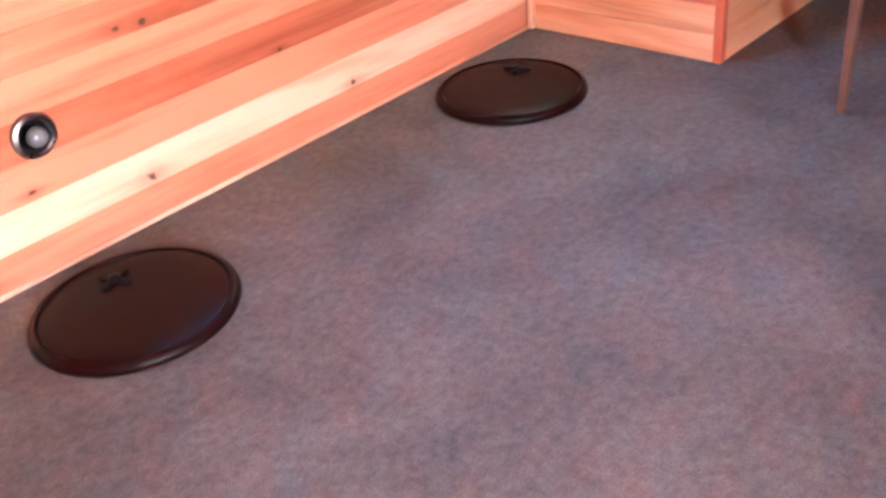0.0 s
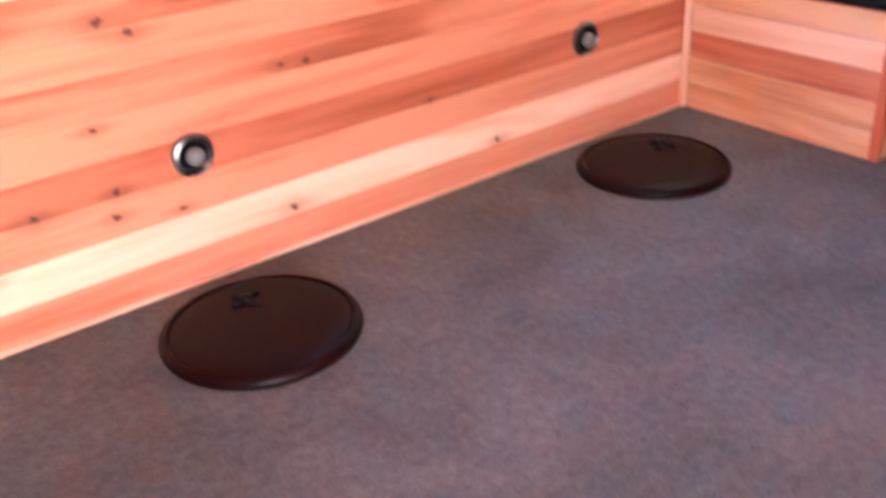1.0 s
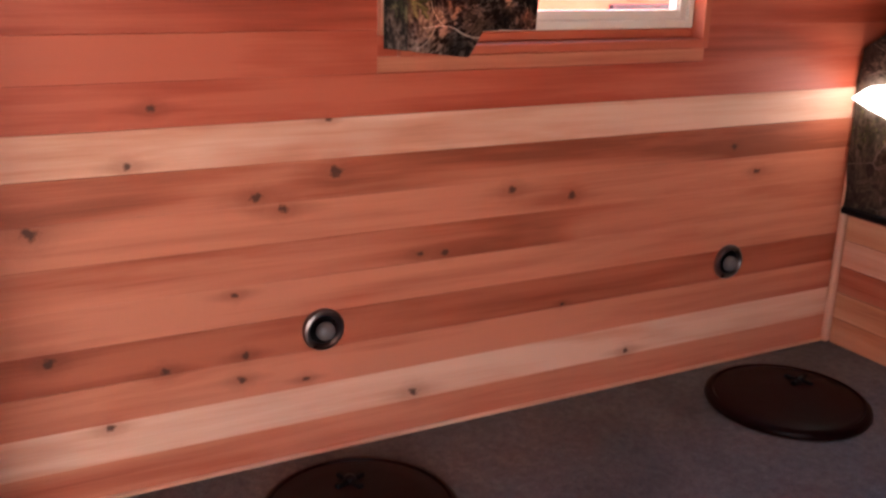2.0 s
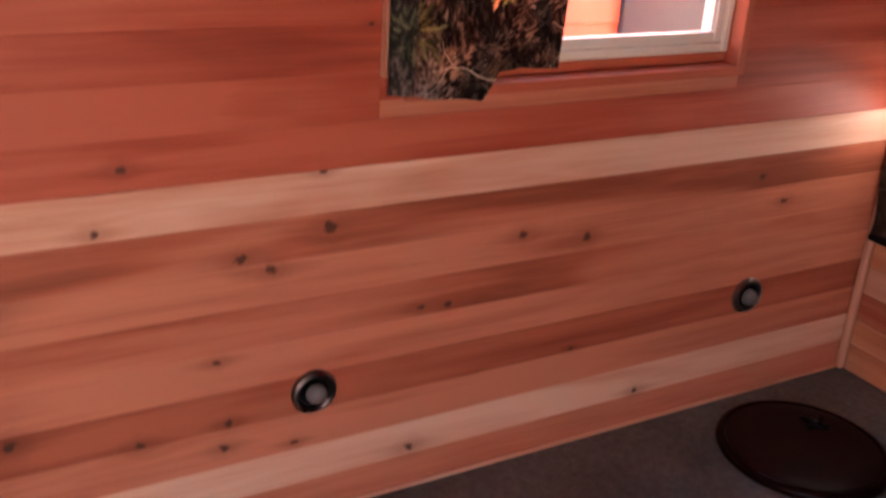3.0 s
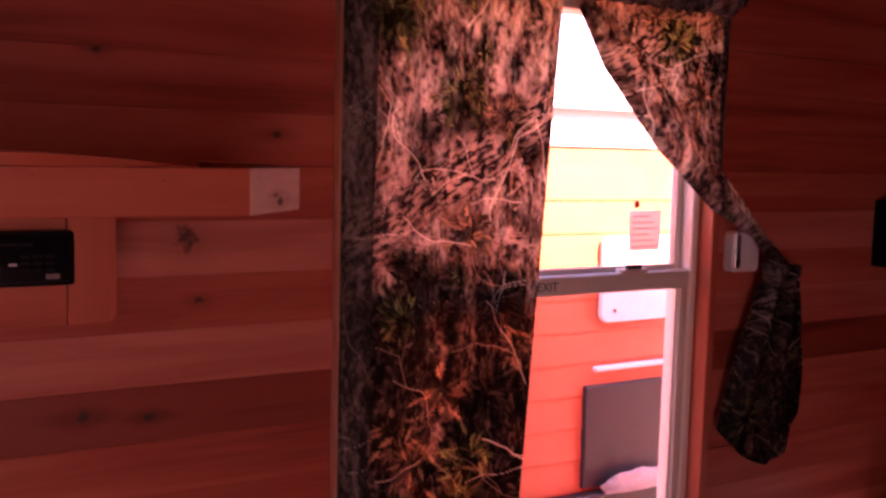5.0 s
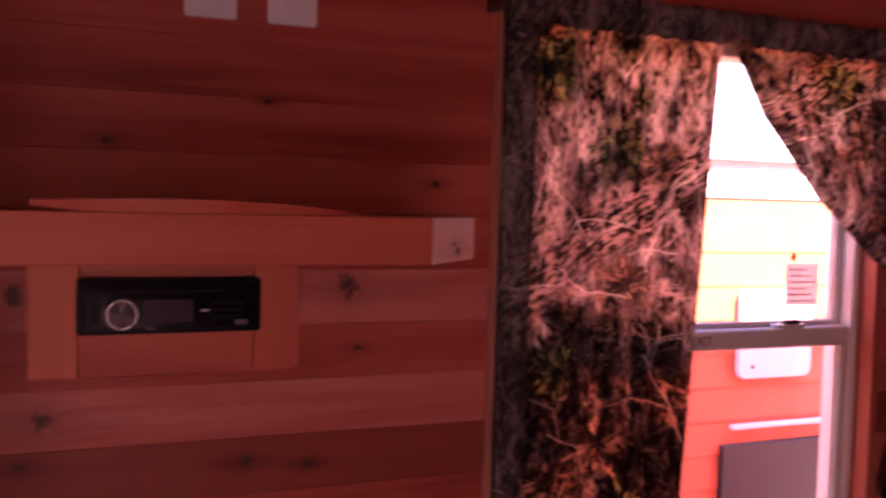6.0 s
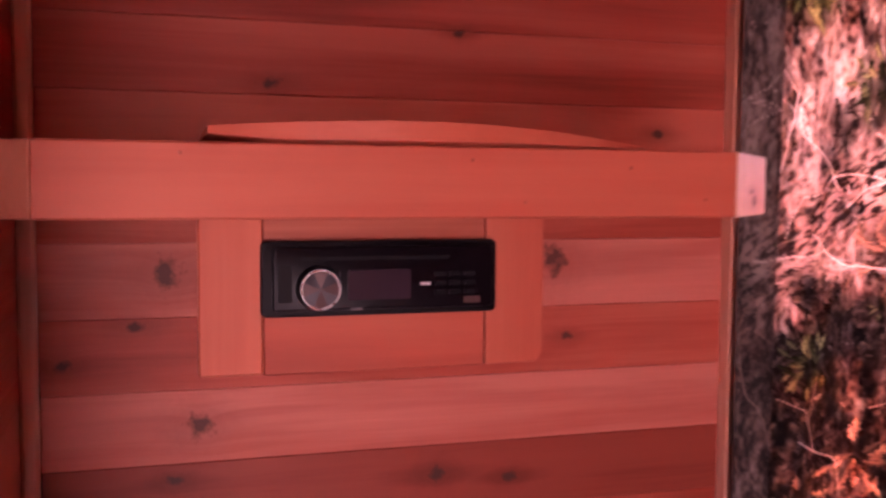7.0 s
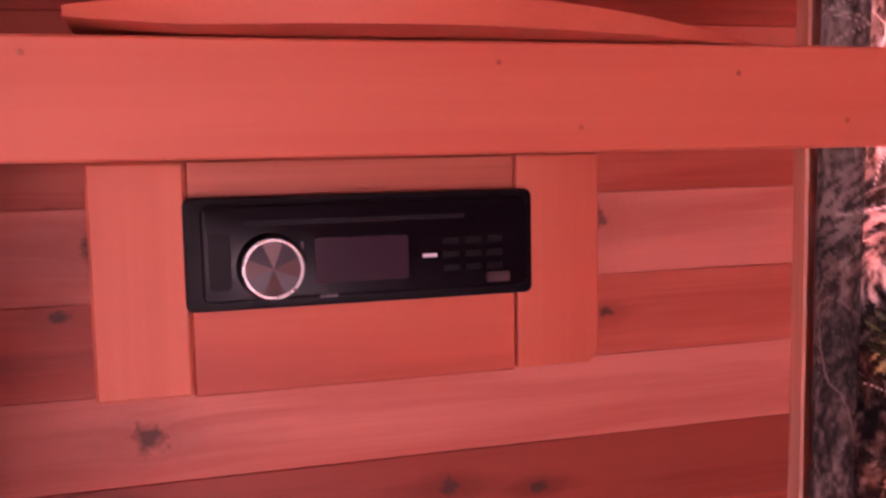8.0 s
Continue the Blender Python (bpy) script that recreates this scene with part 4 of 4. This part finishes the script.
def rod_pocket(ob, x0, x1):
    """The doubled top of a curtain, drawn flat over its rod, in the cloth darkened as unlit."""
    def header(u, v):
        a = math.pi * (0.1 + 1.8 * v)
        ruffle = 0.002 * math.sin(u * 70) + 0.0015 * math.sin(u * 31 + 1)
        return Vector((x0 + (x1 - x0) * u, ROD_Y + 0.0125 * math.sin(a) + ruffle, ROD_Z - 0.006 + 0.027 * math.cos(a) + ruffle))

    cloth("rod_pocket", 40, 220, header, CAMO_UNLIT, ob, 0.0012, printed=True)


def left_curtain():
    ob = thing("curtain", (0.9, ROD_Y, 0.82), "camouflage woodland-print curtain hanging straight over the window", "curtain", "camouflage curtains")

    def panel(u, v):
        right = 1.102 - 0.078 * v
        x = 0.698 + (right - 0.698) * u
        bottom = 0.842 - 0.020 * min(1, u * 2) + 0.050 * min(1, max(0, u - 0.54) / 0.09)
        z = ROD_Z + 0.012 + (bottom - ROD_Z - 0.012) * v
        wave = 0.010 * math.sin(u * 17 + 0.5 * v) * (0.35 + 0.65 * v) + 0.006 * math.sin(u * 39 + 2 * v) * (1 - 0.6 * v)
        return Vector((x, ROD_Y + 0.011 + wave * 0.8, z))

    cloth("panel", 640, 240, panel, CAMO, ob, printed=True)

    rod_pocket(ob, 0.692, 1.100)

    # strip added over the outer margin, darkened because no daylight comes through
    def hem(u, v):
        p = panel(u * 0.145, v)
        return Vector((p.x - 0.003, p.y - 0.004, p.z))

    cloth("side_hem", 420, 30, hem, CAMO_UNLIT, ob, 0.0016, "added side strip, darkened to stand in for the unlit margin", True)


left_curtain()


def right_curtain():
    ob = thing("curtain", (1.5, ROD_Y, 1.0), "camouflage woodland-print curtain swept aside into a tied tail", "curtain", "camouflage curtains")

    def along(points, s):
        k = min(int(s * (len(points) - 1)), len(points) - 2)
        f = s * (len(points) - 1) - k
        f = f * f * (3 - 2 * f) * 0.35 + f * 0.65
        return points[k][0] + (points[k + 1][0] - points[k][0]) * f, points[k][1] + (points[k + 1][1] - points[k][1]) * f

    def hanging(u, v):
        x, low = along([(1.094, 1.922), (1.245, 1.805), (1.425, 1.645), (1.482, 1.580)], u)
        z = ROD_Z + 0.012 + (low - ROD_Z - 0.012) * v
        return Vector((x, ROD_Y + 0.010 + 0.006 * math.sin(u * 26) * (0.3 + 0.7 * v), z))

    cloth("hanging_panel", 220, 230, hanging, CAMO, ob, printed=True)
    rod_pocket(ob, 1.101, 1.490)

    # the same added strip, colour dimmed for the unlit outer margin
    def hem(u, v):
        p = hanging(0.88 + 0.12 * u, v)
        return Vector((p.x + 0.004, p.y - 0.004, p.z))

    cloth("side_hem", 200, 24, hem, CAMO_UNLIT, ob, 0.0016, "added side strip, darkened to stand in for the unlit margin", True)
    upper = [(1.098, 1.930), (1.262, 1.815), (1.415, 1.668), (1.520, 1.562), (1.625, 1.455), (1.705, 1.392)]
    lower = [(1.090, 1.930), (1.178, 1.780), (1.300, 1.648), (1.445, 1.532), (1.555, 1.478), (1.628, 1.398)]

    def roll(u, v):
        a, b = along(lower, v), along(upper, v)
        bulge = 0.024 * math.sin(math.pi * min(1, 0.1 + u * 0.95)) * min(1, v * 3 + 0.2)
        return Vector((a[0] + (b[0] - a[0]) * u, ROD_Y - 0.002 - bulge + 0.003 * math.sin(u * 19 + v * 5), a[1] + (b[1] - a[1]) * u))

    cloth("swept_roll", 420, 60, roll, CAMO, ob, printed=True)

    def tail(u, v):
        left = along([(1.612, 1.415), (1.575, 1.30), (1.535, 1.19), (1.505, 1.095)], v)
        right = along([(1.690, 1.405), (1.722, 1.31), (1.735, 1.20), (1.728, 1.115)], v)
        x = left[0] + (right[0] - left[0]) * u
        z = left[1] + (right[1] - left[1]) * u - 0.085 * v * v * math.sin(u * math.pi) ** 0.8
        y = -0.052 - 0.034 * math.sin(u * math.pi) + 0.011 * math.sin(u * 21 + v * 2.5) * (1 - 0.4 * v)
        return Vector((x, y, z))

    cloth("tail", 200, 130, tail, CAMO, ob, printed=True)

    def tie(u, v):
        a = 2 * math.pi * u
        return Vector((1.652 + 0.046 * math.cos(a), -0.060 + 0.026 * math.sin(a), 1.420 - 0.022 * v - 0.004 * math.cos(a)))

    cloth("tie", 12, 64, tie, CAMO_UNLIT, ob, 0.003, printed=True)


right_curtain()

# small white box at the window's edge
ob = thing("tieback_holder", (1.585, -0.001, 1.44), "small white plastic tieback holder with a shiny strip", "wall fitting")
part("body", prism(rounded_rect(1.548, 1.622, 1.402, 1.484, 0.010), "y", -0.026, -0.001, 0.003), WHITE, ob)
part("strip", box(1.552, 1.566, -0.030, -0.0262, 1.410, 1.476, 0.001), CHROME, ob, "shiny metal strip")

# sticker on the upper pane
ob = thing("window_sticker", (1.39, 0.060, 1.5), "small white paper sticker on the upper pane", "sticker")
part("paper", box(1.352, 1.432, 0.0590, 0.0600, 1.442, 1.522), PAPER, ob)
part("mark", lathe([(0.007, 0.0), (0.007, 0.0008), (0.0, 0.0008)], (1.368, 0.0588, 1.534), "y", 16), RED_INK, ob, "small red round mark")
for i in range(6):
    part("print_bar", box(1.358, 1.426 - 0.011 * (i % 3), 0.0582, 0.0588, 1.449 + 0.012 * i, 1.452 + 0.012 * i), PALE_INK, ob)

# switch plates high on the wall
for x in (0.232, 0.345):
    ob = thing("switch_plate", (x + 0.035, -0.001, 1.93), "white plastic switch plate on the cedar wall", "switch", "switch plates above the shelf")
    part("plate", prism(rounded_rect(x, x + 0.07, 1.865, 1.98, 0.005), "y", -0.007, -0.001, 0.0015), WHITE, ob)
    part("rocker", box(x + 0.024, x + 0.046, -0.010, -0.0068, 1.892, 1.950, 0.002), WHITE, ob)

# ---- shelf with the radio ----
FZ0, FZ1, FYF = 1.559, 1.607, -0.450


def shelf():
    ob = thing("corner_shelf", (0.18, -0.2, FZ0), "cedar wall shelf with angled ends and a bowed top strip", "shelf")
    t = 0.018
    plan = [(-0.120, -0.002), (-0.120, -0.380), (-0.046, -0.430), (0.412, -0.430), (0.486, -0.355), (0.486, -0.002)]
    part("deck", prism(plan, "z", FZ0 + 0.004, FZ0 + 0.022), CEDAR, ob)
    part("fascia", prism([(-0.055, FYF), (0.421, FYF), (0.4135, FYF + t), (-0.0475, FYF + t)], "z", FZ0, FZ1, 0.0015), TRIM, ob)
    part("end_fascia", prism([(0.4215, FYF), (0.507, -0.362), (0.489, -0.362), (0.414, FYF + t)], "z", FZ0, FZ1, 0.0015), END_WOOD, ob, "pale end-grain board with a knot")
    part("end_fascia", prism([(-0.0555, FYF), (-0.120, -0.384), (-0.120, -0.359), (-0.048, FYF + t)], "z", FZ0, FZ1, 0.0015), CEDAR, ob)
    part("side_fascia", box(0.489, 0.507, -0.3615, -0.002, FZ0, FZ1, 0.0015), CEDAR_Y, ob)
    for nx, nz in ((0.030, 1.600), (0.218, 1.598), (0.335, 1.594), (0.256, 1.570), (0.395, 1.572)):
        part("nail_head", lathe([(0.0013, 0.0), (0.0011, 0.0004), (0.0, 0.0005)], (nx, FYF - 0.0001, nz), "y", 10), RED, ob)
    # bowed board lying on the deck and jutting over the front edge
    bm, n = bmesh.new(), 28
    cols = []
    for i in range(n + 1):
        q = i / n
        arch = max(0.0, math.sin(math.pi * (0.16 + 0.84 * q)))
        x, z, y = 0.046 + 0.312 * q, FZ1 + 0.0008 + 0.0042 * max(0.0, 1 - q / 0.13), FYF + 0.016 - 0.055 * arch
        top = FZ1 + 0.0040 * (1 - q ** 4) + 0.0014 + 0.0075 * arch
        cols.append([bm.verts.new(p) for p in ((x, y, z), (x, y, top), (x, FYF + 0.11, top), (x, FYF + 0.11, z))])
    for a, b in zip(cols, cols[1:]):
        for k in range(4):
            bm.faces.new((a[k], a[(k + 1) % 4], b[(k + 1) % 4], b[k]))
    bm.faces.new(cols[0])
    bm.faces.new(cols[-1])
    bmesh.ops.recalc_face_normals(bm, faces=bm.faces)
    part("bowed_board", bm, TRIM, ob, "thin bowed wooden board jutting over the edge")


shelf()


def radio_housing():
    ob = thing("radio_housing", (0.175, -0.3, 1.442), "cedar radio box with proud side stiles under the shelf", "radio housing")
    y = -0.360
    part("side", box(0.060, 0.072, y + 0.012, -0.15, 1.452, FZ0, 0.001), CEDAR_Y, ob)
    part("side", box(0.280, 0.292, y + 0.012, -0.15, 1.452, FZ0, 0.001), CEDAR_Y, ob)
    part("back", box(0.072, 0.280, -0.162, -0.15, 1.452, FZ0), CEDAR, ob)
    part("bottom", box(0.072, 0.280, y + 0.012, -0.162, 1.452, 1.462), CEDAR, ob)
    part("left_stile", box(0.043, 0.0885, y - 0.002, y + 0.012, 1.443, FZ0 - 0.0005, 0.0015), TRIM_Z, ob)
    part("right_stile", prism([(0.2585, 1.443), (0.300, 1.443), (0.304, 1.446), (0.3065, 1.452), (0.3065, FZ0 - 0.0005), (0.2585, FZ0 - 0.0005)], "y", y - 0.002, y + 0.012, 0.0012), TRIM_Z, ob)
    part("bottom_rail", box(0.089, 0.258, y, y + 0.012, 1.442, 1.4862, 0.001), TRIM, ob)
    part("top_rail", box(0.089, 0.258, y, y + 0.012, 1.540, FZ0 - 0.0005, 0.001), RED, ob)


radio_housing()


def radio():
    x0, x1, z0, z1, y = 0.0865, 0.2645, 1.4855, 1.5405, -0.361
    ob = thing("car_radio", (0.175, y, z0), "black car radio with a metal knob and violet display", "radio")
    w, h = x1 - x0, z1 - z0

    def X(f):
        return x0 + w * f

    def Z(f):
        return z1 - h * f

    smooth(part("bezel", prism(rounded_rect(x0, x1, z0, z1, 0.004), "y", y - 0.008, y + 0.10, 0.0012), BLACK_PLASTIC, ob), 30)
    face = smooth(part("faceplate", prism(rounded_rect(x0 + 0.008, x1 - 0.005, z0 + 0.005, z1 - 0.004, 0.003), "y", y - 0.013, y - 0.008, 0.001), GLOSS_BLACK, ob), 30)
    part("disc_slot", box(X(0.16), X(0.78), y - 0.0136, y - 0.0128, Z(0.25), Z(0.20)), BLACK_PLASTIC, face)
    part("display", prism(rounded_rect(X(0.348), X(0.612), Z(0.78), Z(0.38), 0.0015), "y", y - 0.0140, y - 0.0128), SCREEN, face, "dim violet display window")
    kx, kz, r = X(0.226), Z(0.61), 0.0150
    knob = smooth(part("volume_knob", lathe([(r + 0.0015, 0.0), (r + 0.0012, 0.003), (r, 0.010), (r - 0.0015, 0.0115), (r - 0.0018, 0.0095), (0.0, 0.0095)], (kx, y - 0.0128, kz), "y", 48), GREY_METAL, face, "brushed metal volume knob"), 30)
    smooth(part("knob_ring", lathe([(r - 0.0014, 0.0104), (r - 0.0002, 0.0108), (r - 0.0006, 0.0122), (r - 0.0018, 0.0122), (r - 0.0022, 0.0104)], (kx, y - 0.0128, kz), "y", 48, None, False), CHROME, knob, "bright metal ring"))
    # spun facets of the knob's face
    for k in range(8):
        bm = bmesh.new()
        a0, a1 = math.pi * (k / 4 + 0.125), math.pi * ((k + 1) / 4 + 0.125)
        pts = [bm.verts.new((kx, y - 0.0250, kz))]
        for q in range(5):
            a = a0 + (a1 - a0) * q / 4
            tilt = 0.0012 * (1 if k % 2 else -1) * (q / 4 - 0.5)
            pts.append(bm.verts.new((kx + (r - 0.002) * math.cos(a), y - 0.0246 + tilt, kz + (r - 0.002) * math.sin(a))))
        for q in range(1, 5):
            bm.faces.new((pts[0], pts[q], pts[q + 1]))
        part("knob_facet", bm, KNOB_A if k % 2 else KNOB_B, knob)
    for i in range(3):
        for j in range(3):
            bx, bz = X(0.715 + 0.065 * i), Z(0.42 + 0.125 * j)
            part("button", prism(rounded_rect(bx, bx + 0.0085, bz - 0.0035, bz, 0.001), "y", y - 0.0146, y - 0.0128), BLACK_PLASTIC, face)
    part("side_button", prism(rounded_rect(X(0.062), X(0.12), Z(0.80), Z(0.30), 0.002), "y", y - 0.0142, y - 0.0128), BLACK_PLASTIC, face)
    part("print_bar", box(X(0.655), X(0.697), y - 0.0134, y - 0.0126, Z(0.60), Z(0.565)), WHITE, face, "pale printed bar")
    part("print_bar", box(X(0.358), X(0.408), y - 0.0134, y - 0.0126, Z(0.915), Z(0.885)), FROST, face, "faint printed bar")
    part("usb_cover", prism(rounded_rect(X(0.845), X(0.915), Z(0.86), Z(0.765), 0.001), "y", y - 0.0145, y - 0.0128), BEZEL, face, "bright metal cover")
    part("tick", box(X(0.31), X(0.316), y - 0.0134, y - 0.0126, Z(0.47), Z(0.40)), FROST, face)


radio()

# dark box high on the wall past the curtains
ob = thing("wall_speaker", (2.06, -0.001, 1.40), "small black box speaker on the cedar wall", "speaker")
part("cabinet", box(2.005, 2.12, -0.05, -0.001, 1.395, 1.545, 0.006, 2), BLACK_PLASTIC, ob)
part("grille", box(2.013, 2.112, -0.054, -0.0502, 1.405, 1.535, 0.002), BLACK_PLASTIC, ob)

# thin pale bead where the boards meet the floor
solo("baseboard", box(-0.104, BX - 0.017, -0.009, -0.0012, 0, 0.010, 0.003), PALE, "thin pale cedar bead along the floor", "trim", kind="structure")

# corner bead between window wall and partition
solo("trim", box(-0.1215, -0.104, -0.018, -0.0005, 0, Z_TOP, 0.003), PALE_Z, "narrow upright cedar corner bead", "trim", kind="structure")

# ---- cedar boards of the window wall ----
TONES = "mpmrmmmmpmmmmmmrlmlmmmmmmm"


def boards():
    def level(n):
        if n <= 9:
            return 0.0788 * n
        return 0.709 + 0.0816 * (n - 9) if n <= 16 else 1.280 + 0.080 * (n - 16)

    for i, tone in enumerate(TONES):
        z0, z1 = level(i), level(i + 1) - 0.0002
        if z0 > Z_TOP:
            break
        z1 = min(z1, Z_TOP)
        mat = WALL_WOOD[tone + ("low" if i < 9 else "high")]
        spans = [(-0.122, 3.2)]
        if z1 > WZ0 - 0.02 and z0 < WZ1 + 0.02:
            spans = [(-0.122, WX0 - 0.0415), (WX1 + 0.0205, 3.2)]
        for a, b in spans:
            g = 0.0009
            dy = random.uniform(-0.0006, 0.0006)
            prof = [(0.0195, z0), (0.0008, z0), (dy, z0 + g), (dy, z1 - g), (0.0008, z1), (0.0195, z1)]
            part("board", prism(prof, "x", a, b), mat, wall_north)
    # short pieces above and below the opening
    part("board", box(WX0 - 0.041, WX1 + 0.02, 0.0, 0.0195, 0.7912, WZ0 - 0.0205), WALL_WOOD["mlow"], wall_north)
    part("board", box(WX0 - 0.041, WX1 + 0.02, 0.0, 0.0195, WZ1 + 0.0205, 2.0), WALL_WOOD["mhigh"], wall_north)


boards()
